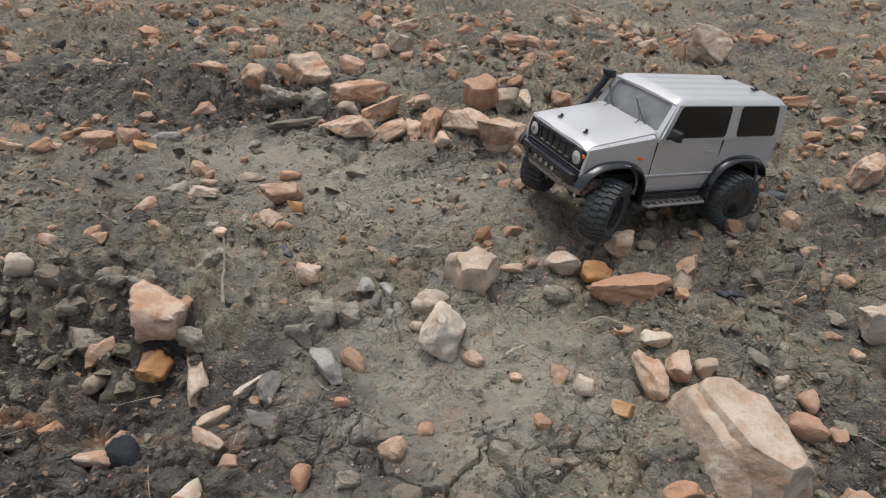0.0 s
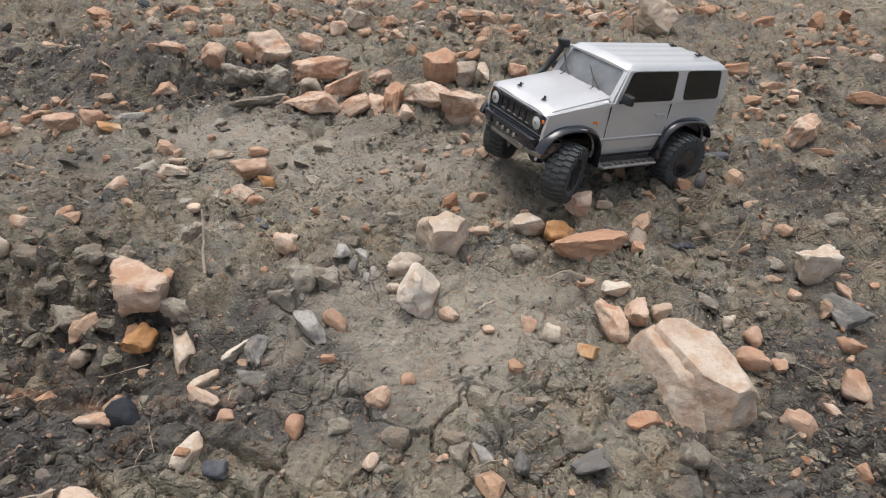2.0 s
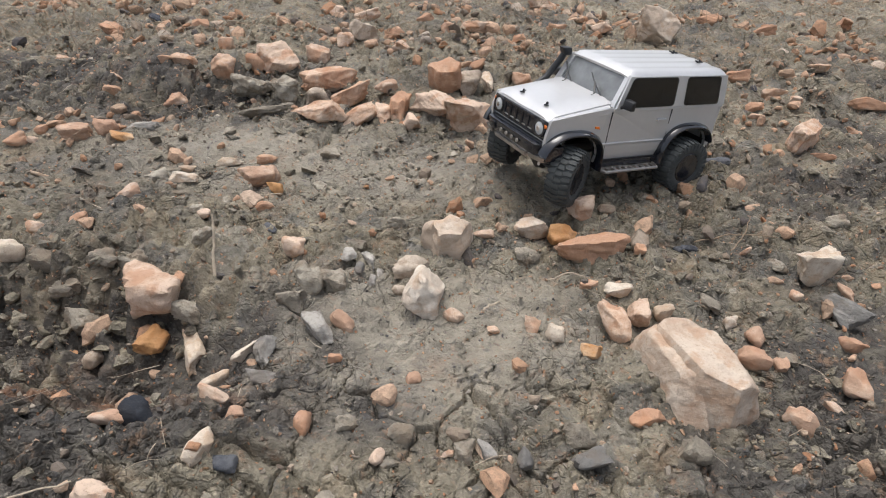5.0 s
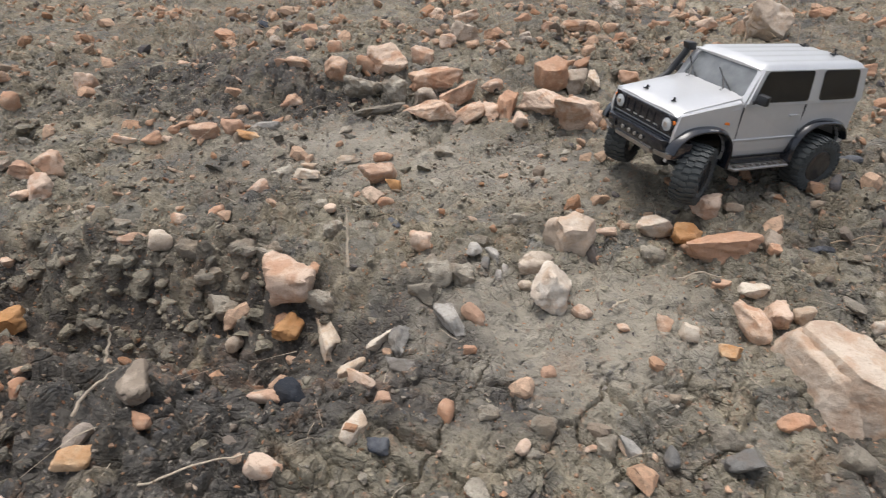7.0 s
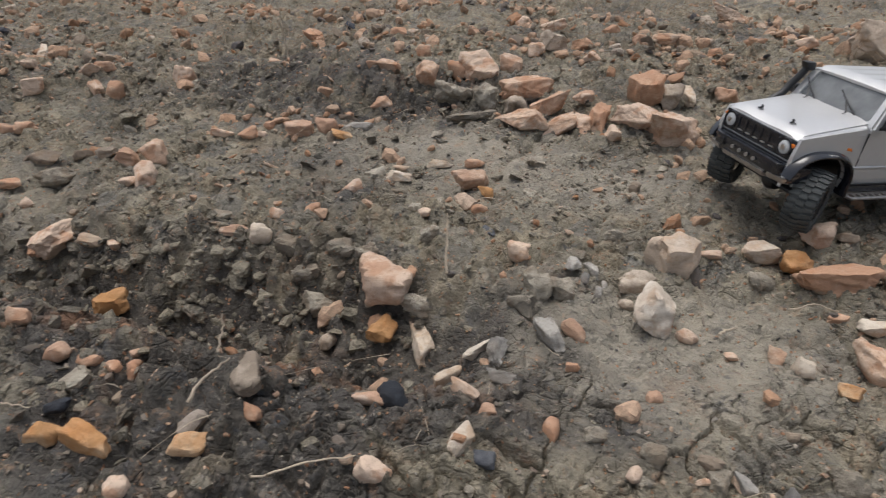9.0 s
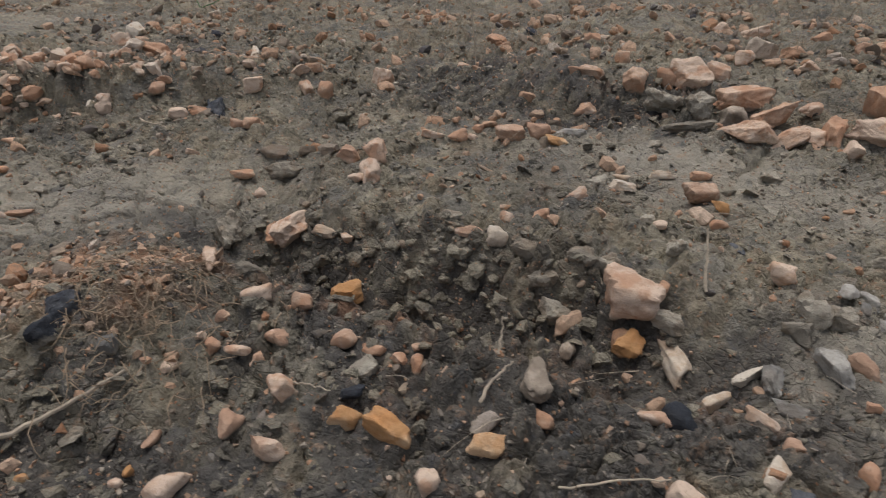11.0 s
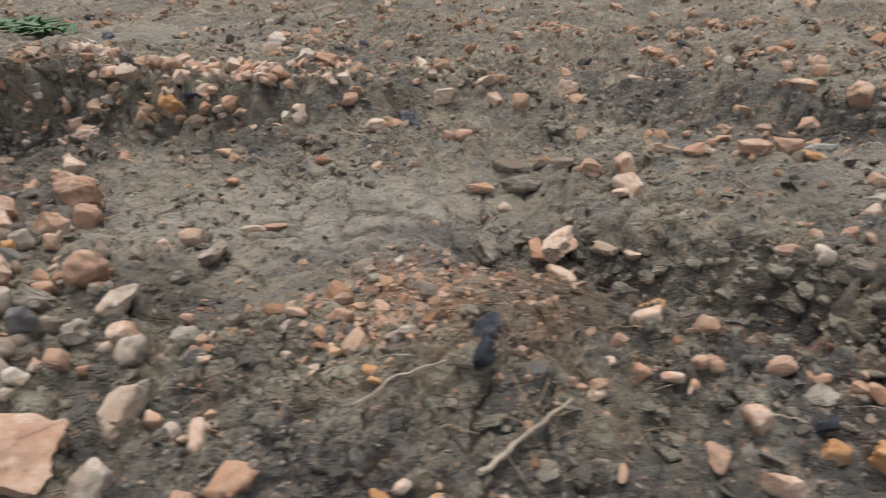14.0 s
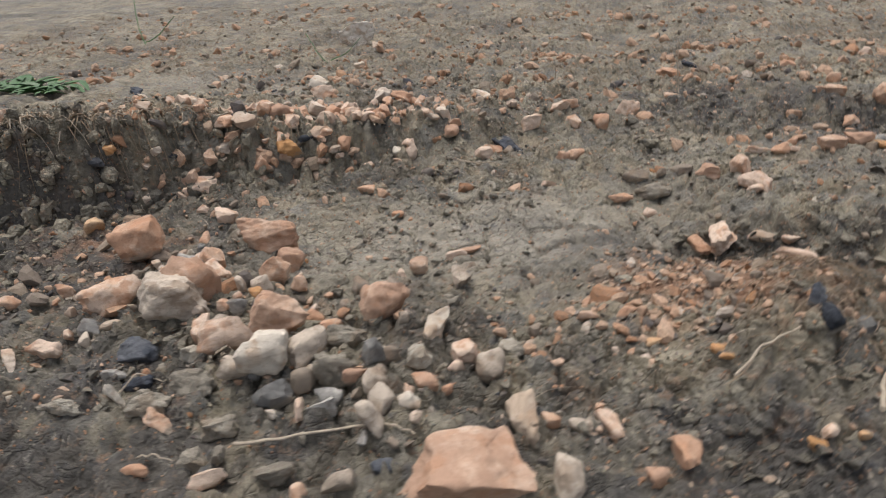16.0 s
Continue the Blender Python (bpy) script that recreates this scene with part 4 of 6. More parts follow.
        # badge and bonnet catch specks on the wing
        for x, z, w in ((1.30, 0.645, 0.05), (1.16, 0.672, 0.035)):
            bm = bmesh.new()
            block(bm, x - w, x + w, s * 0.655, s * 0.692, z - 0.014, z + 0.014, 0.006)
            part("wing_vent", bm, BLACK, car)

    # wipers on the windscreen
    for y0, y1 in ((-0.38, -0.62), (0.30, -0.02)):
        bm = bmesh.new()
        rod(bm, [(0.60, y0, 0.845), (0.545, y0 - 0.03, 0.885), (0.465, (y0 + y1) / 2, 1.00)], 0.014, 6)
        rod(bm, [(0.535, y0 + 0.10, 0.875), (0.470, (y0 + y1) / 2, 0.998), (0.415, y1, 1.085)], 0.011, 6)
        lathe(bm, [(0.82, 0.03), (0.868, 0.026)], 10, (0.60, y0, 0), "z")
        part("wiper", bm, BLACK, car, "black windscreen wiper", soft=True)

    # snorkel up the right-hand pillar
    bm = bmesh.new()
    rod(bm, [(1.02, -0.70, 0.60), (0.84, -0.74, 0.70), (0.66, -0.745, 0.80), (0.56, -0.735, 0.95), (0.47, -0.715, 1.10), (0.43, -0.70, 1.20)], 0.052, 12)
    solid(bm, [(0.34, -0.76, 1.17), (0.47, -0.76, 1.17), (0.47, -0.62, 1.17), (0.34, -0.62, 1.17), (0.35, -0.755, 1.29), (0.53, -0.755, 1.29), (0.53, -0.625, 1.29), (0.35, -0.625, 1.29)], 0.03)
    solid(bm, [(0.70, -0.69, 0.56), (1.12, -0.69, 0.52), (1.12, -0.75, 0.52), (0.70, -0.75, 0.56), (0.74, -0.69, 0.70), (1.08, -0.69, 0.66), (1.08, -0.75, 0.66), (0.74, -0.75, 0.70)], 0.02)
    part("snorkel", bm, BLACK, car, "black raised air intake along the windscreen pillar", soft=True)
    body_clip(car, 1.37, 0.29, 0.722, 8)
    body_clip(car, 1.37, -0.29, 0.722, 8)
    body_clip(car, -1.42, 0.27, 1.285, 0)
    body_clip(car, -1.42, -0.27, 1.285, 0)

    # cabin floor, chassis, axles, dampers
    bm = bmesh.new()
    block(bm, -1.62, 0.55, -0.64, 0.64, 0.46, 0.52, 0.02)
    block(bm, 0.48, 0.62, -0.64, 0.64, 0.50, 0.79, 0.02)
    for s in (1, -1):
        for x in (-0.25, -1.0):
            block(bm, x - 0.22, x + 0.22, s * 0.12, s * 0.52, 0.50, 0.66, 0.05)
            solid(bm, [(x - 0.26, s * 0.12, 0.58), (x - 0.14, s * 0.12, 0.58), (x - 0.14, s * 0.52, 0.58), (x - 0.26, s * 0.52, 0.58), (x - 0.36, s * 0.14, 1.05), (x - 0.28, s * 0.14, 1.05), (x - 0.28, s * 0.50, 1.05), (x - 0.36, s * 0.50, 1.05)], 0.03)
    part("interior", bm, BLACK, car, "dark moulded cabin with seats", soft=True)
    bm = bmesh.new()
    for s in (1, -1):
        block(bm, -1.62, 1.56, s * 0.22, s * 0.30, 0.02, 0.13, 0.015)
        for cx in (AXLE, -AXLE):
            block(bm, cx - 0.46, cx + 0.46, s * 0.30, s * 0.64, 0.40, 0.44, 0.01)     # inner arch
    block(bm, -0.5, 0.5, -0.22, 0.22, -0.06, 0.10, 0.04)
    block(bm, 0.55, 1.0, -0.16, 0.16, 0.02, 0.30, 0.03)
    for k in (-1.4, -0.6, 0.7, 1.45):
        block(bm, k - 0.04, k + 0.04, -0.28, 0.28, 0.03, 0.11, 0.01)
    part("chassis", bm, BLACK, car, "black ladder chassis with gearbox and skid plate", soft=True)
    drop = {AXLE: -0.152, -AXLE: -0.152}
    for cx in (AXLE, -AXLE):
        z = drop[cx]
        bm = bmesh.new()
        rod(bm, [(cx, -0.62, z), (cx, 0.62, z)], 0.055, 12)
        lathe(bm, [(-0.13, 0.04), (-0.10, 0.11), (0.0, 0.145), (0.10, 0.11), (0.13, 0.04)], 16, (cx, 0.12, z), "y")
        for s in (1, -1):
            rod(bm, [(cx - math.copysign(0.05, cx), s * 0.42, z - 0.03), (math.copysign(0.30, cx), s * 0.26, -0.02)], 0.026, 8)
        rod(bm, [(cx + 0.10, -0.58, z + 0.02), (cx + 0.10, 0.58, z + 0.02)], 0.022, 8)
        part("axle", bm, BLACK, car, "black solid axle with links", soft=True)
        for s in (1, -1):
            bm = bmesh.new()
            rod(bm, [(cx, s * 0.46, z + 0.03), (cx - math.copysign(0.10, cx), s * 0.36, 0.36)], 0.032, 8)
            for n in range(7):
                u = 0.30 + n * 0.085
                c = Vector((cx, s * 0.46, z + 0.03)).lerp(Vector((cx - math.copysign(0.10, cx), s * 0.36, 0.36)), u)
                lathe(bm, [(-0.010, 0.060), (0.010, 0.060)], 12, c, "z")
            part("damper", bm, DULL, car, "coil-over damper", soft=True)
            wheel(car, cx, s * 0.765, z, 30 if cx > 0 else 0)
    car.matrix_basis = pose(0.3655, 1.0691, 0.0680, 0.54, -5.88, 208.83)
    return car


build_car()


# ---------------------------------------------------------------- stones that lie about
def lump3(p, seed):
    """Smooth noise in space, about -0.5 to 0.5."""
    i = np.floor(p).astype(int)
    u = p - i
    u = u * u * (3 - 2 * u)
    total = np.zeros(len(p))
    for a in (0, 1):
        for b in (0, 1):
            for c in (0, 1):
                h = PERM[(lattice(i[:, 0] + a, i[:, 1] + b, seed) + i[:, 2] + c) & 4095] / 4096
                total += h * (u[:, 0] if a else 1 - u[:, 0]) * (u[:, 1] if b else 1 - u[:, 1]) * (u[:, 2] if c else 1 - u[:, 2])
    return total - 0.5


def broken(normals, offsets, step, melt, rough, seed, grain=1.0):
    """A lump bounded by flat breaks, its faces cut down to the given step, its edges worn and its faces uneven."""
    bm = bmesh.new()
    bmesh.ops.create_cube(bm, size=6.0 * max(offsets))
    for n, o in zip(normals, offsets):
        n = Vector(n).normalized()
        bmesh.ops.bisect_plane(bm, geom=bm.verts[:] + bm.edges[:] + bm.faces[:], plane_co=n * o, plane_no=n, clear_outer=True)
        rim = [e for e in bm.edges if e.is_boundary]
        if rim:
            bmesh.ops.holes_fill(bm, edges=rim, sides=0)
    bmesh.ops.remove_doubles(bm, verts=bm.verts[:], dist=0.10 * min(step, 0.4 * max(offsets)))
    bmesh.ops.triangulate(bm, faces=bm.faces[:])
    for k in range(7):
        long = [e for e in bm.edges if e.calc_length() > step]
        if not long:
            break
        bmesh.ops.subdivide_edges(bm, edges=long, cuts=1)
        bmesh.ops.triangulate(bm, faces=[f for f in bm.faces if len(f.verts) > 3])
    for k in range(melt):
        bmesh.ops.smooth_vert(bm, verts=bm.verts[:], factor=0.5, use_axis_x=True, use_axis_y=True, use_axis_z=True)
    bmesh.ops.recalc_face_normals(bm, faces=bm.faces[:])
    bm.normal_update()
    bm.verts.index_update()
    v = np.array([w.co[:] for w in bm.verts])
    n = np.array([w.normal[:] for w in bm.verts])
    f = np.array([[w.index for w in g.verts] for g in bm.faces])
    bm.free()
    if rough:
        p = v * grain + seed * 3.7
        v = v + n * (rough / grain * (0.9 * lump3(p * 1.3, 5) + 0.55 * lump3(p * 3.1, 6) + 0.35 * lump3(p * 7.3, 7)))[:, None]
    return v, f


def hewn(rng, cuts, deep, rough, step, melt=1):
    """A unit stone: six leaning sides and some random breaks, its faces slightly uneven."""
    sides = np.concatenate([np.eye(3), -np.eye(3)]) + rng.normal(0, 0.30, (6, 3))
    normals = np.concatenate([sides, rng.normal(size=(cuts, 3))])
    offsets = np.concatenate([rng.uniform(0.75, 1.0, 6), rng.uniform(*deep, cuts)])
    v, f = broken(normals, offsets, step, melt, rough, rng.uniform(0, 40))
    low, high = v.min(0), v.max(0)
    return (v - (low + high) / 2) / ((high - low) / 2), f


WORDS = {"o": "orange-tan sandstone", "p": "pinkish tan sandstone", "y": "ochre orange sandstone", "w": "pale cream sandstone", "c": "bleached cream sandstone",
         "b": "tan sandstone", "g": "grey-brown siltstone", "m": "grey-brown hard mud", "s": "blue-grey slate", "d": "blue-black shale"}
COUNT = [0]
TAKEN = []


def stone(x, y, length, thick, yaw, colour, sunk=0.22, up=None, lean=0.0, square=0.5, label=""):
    """A stone of its own lying on the mud: length along its yaw, thickness as seen across it."""
    COUNT[0] += 1
    rng = np.random.RandomState(1000 + COUNT[0])
    if x < -1.35 and y < 0.5:              # the heap: stones lie on one another
        length, thick, sunk = 1.08 * length, 1.05 * thick, 0.14
    angular = colour in "swoybc" or square > 0.6
    step = 0.14 if length > 0.09 else 0.25 if length > 0.045 else 0.48
    if colour == "m":
        v, f = hewn(rng, 9, (0.80, 1.1), 0.60, step, 2)
        sunk = sunk + 0.12
    else:
        v, f = hewn(rng, rng.randint(5, 9) if angular else rng.randint(7, 11), (0.78, 1.15) if angular else (0.86, 1.12), 0.32, step, 2 if angular else 3)
    width = thick * rng.uniform(0.92, 1.10)
    height = up or thick * rng.uniform(1.0, 1.25) * (1.22 if x < -1.35 and y < 0.5 else 1.0)
    if colour == "d":                      # flakes of shale lie flat
        height, sunk = 0.6 * height, 0.36
    v = v * np.array([length / 2, width / 2, height / 2])
    r = 0.3 * length
    z = float(np.mean(surface(np.array([x, x + r, x - r, x, x]), np.array([y, y, y, y + r, y - r])))) + height * (0.5 - sunk)
    kind = "clod" if colour == "m" else "stone" if length > 0.045 else "pebble"
    ob = mesh_object(kind, v, f, STONE[colour])
    ob.data.set_sharp_from_angle(angle=radians(40))
    ob.matrix_basis = pose(x, y, z, lean + rng.uniform(-13, 13), rng.uniform(-11, 11), yaw)
    size = "large" if length > 0.12 else "fist-sized" if length > 0.06 else "small" if length > 0.03 else "tiny"
    shape = "angular" if angular else "rounded"
    TAKEN.append((x, y, length / 2))
    return tagged(ob, label or "%s %s %s lump half sunk in mud" % (size, shape, WORDS[colour]), kind, group="stones on the mud")


stone(0.112, 0.820, 0.080, 0.058, 7, "c")
stone(0.083, 0.719, 0.072, 0.056, 86, "c")
stone(0.062, 0.764, 0.050, 0.033, -6, "g")
stone(0.246, 0.894, 0.054, 0.045, -11, "c")
stone(0.294, 0.881, 0.060, 0.036, 26, "y")
stone(0.327, 0.933, 0.046, 0.042, 5, "p")
stone(0.327, 0.830, 0.121, 0.055, 14, "o")
stone(0.367, 0.934, 0.034, 0.018, -28, "g")
stone(0.406, 0.851, 0.048, 0.031, 72, "g")
stone(0.397, 0.819, 0.018, 0.015, -1, "o")
stone(0.231, 0.820, 0.043, 0.037, 10, "m")
stone(-0.107, 0.781, 0.049, 0.028, -35, "o")
stone(-0.040, 0.719, 0.039, 0.037, 5, "m")
stone(-0.072, 0.713, 0.043, 0.037, 7, "m")
stone(-0.045, 0.646, 0.055, 0.027, -44, "s")
stone(-0.016, 0.656, 0.039, 0.024, -38, "p")
stone(-0.282, 0.706, 0.087, 0.065, -7, "p")
stone(-0.230, 0.686, 0.065, 0.025, -6, "m")
stone(-0.270, 0.661, 0.047, 0.037, 74, "y")
stone(-0.217, 0.647, 0.082, 0.030, -54, "w")
stone(-0.164, 0.582, 0.044, 0.018, 52, "w")
stone(-0.132, 0.623, 0.046, 0.019, 48, "w")
stone(-0.107, 0.617, 0.050, 0.023, 92, "s")
stone(-0.128, 0.507, 0.035, 0.016, -15, "o")
stone(-0.099, 0.489, 0.019, 0.014, 5, "p")
stone(-0.032, 0.490, 0.032, 0.019, 81, "o")
stone(-0.116, 0.440, 0.044, 0.018, 67, "w")
stone(-0.095, 0.431, 0.029, 0.018, 8, "d")
stone(0.079, 0.576, 0.021, 0.016, 19, "p")
stone(-0.015, 0.591, 0.018, 0.012, 9, "o")
stone(0.259, 0.666, 0.026, 0.020, 8, "w")
stone(0.228, 0.682, 0.026, 0.021, -32, "o")
stone(0.296, 0.633, 0.027, 0.020, -30, "y")
stone(0.339, 0.686, 0.061, 0.036, -79, "o")
stone(0.377, 0.713, 0.056, 0.034, 64, "p")
stone(0.412, 0.717, 0.029, 0.028, 7, "w")
stone(0.353, 0.548, 0.049, 0.019, 24, "o")
stone(0.523, 0.682, 0.026, 0.023, -40, "p")
stone(0.511, 0.647, 0.042, 0.032, -32, "p")
stone(0.542, 0.642, 0.032, 0.017, -101, "p")
stone(0.659, 0.812, 0.083, 0.049, 14, "w")
stone(0.654, 0.723, 0.065, 0.037, -49, "s")
stone(0.689, 0.777, 0.037, 0.016, -69, "p")
stone(0.608, 0.761, 0.019, 0.016, -0, "o")
stone(0.642, 0.669, 0.035, 0.022, -96, "p")
stone(0.612, 0.600, 0.045, 0.029, -101, "p")
stone(0.530, 0.550, 0.044, 0.027, -56, "p")
stone(0.570, 0.566, 0.024, 0.013, -70, "p")
stone(0.837, 1.267, 0.133, 0.060, 41, "o")
stone(0.856, 1.204, 0.052, 0.024, 6, "o")
stone(0.791, 1.406, 0.049, 0.020, 8, "o")
stone(0.782, 1.371, 0.034, 0.015, 6, "p")
stone(-0.164, 1.408, 0.138, 0.045, 33, "o")
stone(-0.115, 1.354, 0.094, 0.054, 41, "o")
stone(-0.158, 1.230, 0.112, 0.049, 27, "o")
stone(-0.085, 1.259, 0.097, 0.034, 36, "o")
stone(-0.034, 1.296, 0.085, 0.043, 92, "o")
stone(-0.000, 1.318, 0.090, 0.052, -78, "o")
stone(-0.183, 1.338, 0.062, 0.044, 3, "g")
stone(0.028, 1.260, 0.041, 0.034, 11, "o")
stone(0.074, 1.312, 0.105, 0.052, -53, "p")
stone(0.143, 1.283, 0.110, 0.078, 5, "p")
stone(0.092, 1.430, 0.078, 0.068, 9, "o")
stone(0.145, 1.442, 0.061, 0.056, 9, "g")
stone(0.186, 1.478, 0.087, 0.032, -85, "w")
stone(0.168, 1.578, 0.040, 0.030, 6, "o")
stone(0.163, 1.522, 0.046, 0.023, 11, "p")
stone(0.269, 1.506, 0.084, 0.039, -60, "p")
stone(-0.283, 1.420, 0.089, 0.076, 35, "o")
stone(-0.333, 1.422, 0.044, 0.043, 11, "o")
stone(-0.390, 1.396, 0.069, 0.048, 8, "o")
stone(-0.229, 1.591, 0.061, 0.048, 17, "p")
stone(-0.179, 1.691, 0.044, 0.041, 21, "o")
stone(-0.143, 1.764, 0.079, 0.054, 28, "g")
stone(-0.155, 1.945, 0.088, 0.033, 28, "o")
stone(0.700, 1.900, 0.150, 0.100, 20, "c", up=0.115, sunk=0.2, lean=-28, label="large pale cream sandstone block standing on mud")
stone(0.092, 1.815, 0.048, 0.031, 12, "p")
stone(0.168, 1.901, 0.100, 0.033, 11, "o")
stone(-0.880, 1.844, 0.098, 0.042, -32, "o")
stone(-0.367, 1.807, 0.067, 0.034, 96, "o")
stone(-0.456, 1.584, 0.040, 0.033, 8, "o")
stone(-0.485, 1.318, 0.052, 0.027, 5, "o")
stone(-0.593, 1.113, 0.068, 0.035, 17, "p")
stone(-0.538, 1.119, 0.063, 0.031, -25, "p")
stone(-0.493, 1.090, 0.047, 0.018, 3, "y")
stone(-0.671, 1.132, 0.026, 0.017, 4, "o")
stone(-0.670, 1.102, 0.028, 0.014, -3, "p")
stone(-0.479, 1.143, 0.069, 0.017, 9, "s")
stone(-0.219, 1.011, 0.075, 0.038, 33, "p")
stone(-0.187, 0.981, 0.030, 0.021, 1, "y")
stone(-0.291, 1.057, 0.055, 0.014, 3, "w")
stone(-0.350, 0.991, 0.054, 0.019, 17, "w")
stone(-0.357, 1.036, 0.032, 0.012, 0, "w")
stone(-0.337, 0.952, 0.031, 0.022, 8, "m")
stone(-0.412, 0.929, 0.038, 0.020, 48, "p")
stone(-0.452, 0.846, 0.029, 0.017, 27, "o")
stone(-0.499, 0.815, 0.023, 0.019, 12, "o")
stone(-0.237, 0.798, 0.047, 0.032, 60, "m")
stone(-0.331, 0.756, 0.046, 0.034, 1, "m")
stone(-0.188, 0.918, 0.033, 0.014, 9, "o")
stone(-0.271, 0.877, 0.024, 0.017, 2, "o")
stone(-0.160, 0.848, 0.034, 0.017, -53, "d")
stone(-0.225, 1.076, 0.039, 0.016, 11, "o")
stone(0.167, 0.857, 0.034, 0.015, 5, "p")
stone(0.124, 0.691, 0.029, 0.016, -19, "p")
stone(0.049, 0.731, 0.023, 0.015, 5, "g")
stone(-0.002, 0.788, 0.053, 0.017, -62, "s")
stone(-0.027, 0.774, 0.025, 0.022, 9, "s")
stone(-0.009, 0.753, 0.026, 0.012, 83, "s")
stone(0.011, 0.741, 0.029, 0.011, 90, "s")
stone(0.019, 0.761, 0.027, 0.011, 90, "s")
stone(0.353, 0.745, 0.040, 0.023, 4, "w")
stone(0.313, 0.754, 0.028, 0.013, 13, "o")
stone(0.178, 0.677, 0.017, 0.010, -2, "o")
stone(-0.087, 0.681, 0.042, 0.028, 3, "m")
stone(0.267, 0.514, 0.040, 0.034, 10, "m")
stone(0.051, 0.453, 0.022, 0.015, 72, "p")
stone(0.121, 0.478, 0.015, 0.011, 11, "o")
stone(0.164, 0.487, 0.026, 0.015, -65, "s")
stone(0.139, 0.488, 0.034, 0.022, 75, "m")
stone(-0.203, 0.489, 0.037, 0.033, 5, "d")
stone(-0.227, 0.478, 0.036, 0.016, 6, "p")
stone(0.581, 0.872, 0.024, 0.014, 7, "o")
stone(0.484, 0.867, 0.037, 0.022, 7, "d")
stone(0.966, 1.305, 0.037, 0.017, 4, "o")
stone(1.067, 1.445, 0.086, 0.034, -6, "o")
stone(1.335, 2.101, 0.106, 0.043, -99, "o")
stone(0.634, 1.159, 0.052, 0.026, 7, "d")
stone(-1.035, 1.390, 0.063, 0.057, 33, "o")
stone(-1.114, 1.234, 0.040, 0.042, 15, "o")
stone(-1.205, 1.322, 0.057, 0.030, 19, "o")
stone(-0.820, 0.958, 0.048, 0.045, 44, "p")
stone(-0.795, 0.890, 0.081, 0.041, 118, "p")
stone(-0.804, 0.859, 0.038, 0.024, 6, "o")
stone(-0.883, 0.954, 0.055, 0.032, 7, "p")
stone(-0.939, 0.967, 0.050, 0.023, 5, "g")
stone(-1.039, 0.924, 0.063, 0.025, 17, "g")
stone(-1.002, 0.893, 0.081, 0.038, 6, "m")
stone(-0.756, 1.092, 0.054, 0.021, 5, "o")
stone(-0.703, 1.100, 0.044, 0.027, 3, "o")
stone(-0.603, 1.000, 0.033, 0.011, 7, "w")
stone(-0.541, 0.753, 0.053, 0.017, 12, "p")
stone(-0.496, 0.751, 0.036, 0.026, 39, "w")
stone(-0.759, 0.741, 0.032, 0.020, -7, "o")
stone(-0.712, 0.653, 0.055, 0.041, 47, "y")
stone(-0.567, 0.432, 0.034, 0.018, 21, "p")
stone(-0.529, 0.434, 0.028, 0.014, 8, "o")
stone(-0.496, 0.427, 0.023, 0.017, 8, "o")
stone(-0.475, 0.435, 0.027, 0.015, 119, "o")
stone(-0.347, 0.445, 0.053, 0.030, 117, "g")
stone(-0.328, 0.414, 0.024, 0.015, -11, "o")
stone(-0.369, 0.367, 0.040, 0.022, 15, "y")
stone(-0.187, 0.381, 0.039, 0.024, -9, "o")
stone(-0.925, 0.753, 0.081, 0.035, 107, "o")
stone(-0.825, 0.505, 0.072, 0.017, 134, "p")
stone(-0.710, 0.460, 0.044, 0.022, 42, "o")
stone(-0.647, 0.465, 0.029, 0.022, 25, "o")
stone(-0.644, 0.409, 0.025, 0.017, 15, "o")
stone(-0.702, 0.370, 0.019, 0.017, 22, "o")
stone(-0.671, 0.374, 0.029, 0.015, 21, "o")
stone(-0.737, 0.384, 0.019, 0.013, 119, "o")
stone(-0.758, 0.323, 0.014, 0.010, 33, "o")
stone(-0.589, 0.345, 0.026, 0.026, 60, "o")
stone(-0.620, 0.293, 0.032, 0.021, 88, "p")
stone(-0.563, 0.283, 0.035, 0.025, 30, "p")
stone(-0.642, 0.224, 0.041, 0.026, 86, "p")
stone(-0.516, 0.347, 0.035, 0.020, 19, "y")
stone(-0.463, 0.346, 0.056, 0.025, -14, "y")
stone(-0.406, 0.310, 0.026, 0.023, 22, "o")
stone(-0.360, 0.307, 0.051, 0.015, 20, "p")
stone(-1.073, 0.858, 0.056, 0.025, 13, "o")
stone(-1.012, 0.828, 0.032, 0.018, 11, "p")
stone(-0.810, 0.743, 0.049, 0.022, 2, "w")
stone(-1.349, 1.097, 0.110, 0.046, 125, "d")
stone(-1.201, 1.008, 0.043, 0.025, 27, "p")
stone(-1.398, 1.021, 0.051, 0.026, 24, "o")
stone(-1.228, 0.884, 0.034, 0.014, 26, "o")
stone(-1.972, 1.397, 0.076, 0.048, 13, "o")
stone(-1.685, 1.262, 0.086, 0.043, 12, "o")
stone(-1.483, 1.088, 0.038, 0.022, 29, "o")
stone(-1.006, 0.728, 0.066, 0.062, 74, "m")
stone(-1.340, 0.418, 0.098, 0.029, 106, "g")
stone(-1.417, 0.447, 0.037, 0.027, 45, "p")
stone(-1.373, 0.541, 0.043, 0.016, 31, "p")
stone(-1.295, 1.188, 0.057, 0.037, 22, "o")
stone(-1.175, 1.018, 0.044, 0.026, 24, "o")
stone(-1.823, 0.836, 0.058, 0.043, 34, "y")
stone(-1.873, 0.793, 0.045, 0.035, 35, "o")
stone(-1.785, 0.852, 0.030, 0.019, 38, "o")
stone(-1.486, 1.060, 0.040, 0.034, 37, "p")
stone(-1.647, 1.007, 0.041, 0.039, 30, "o")
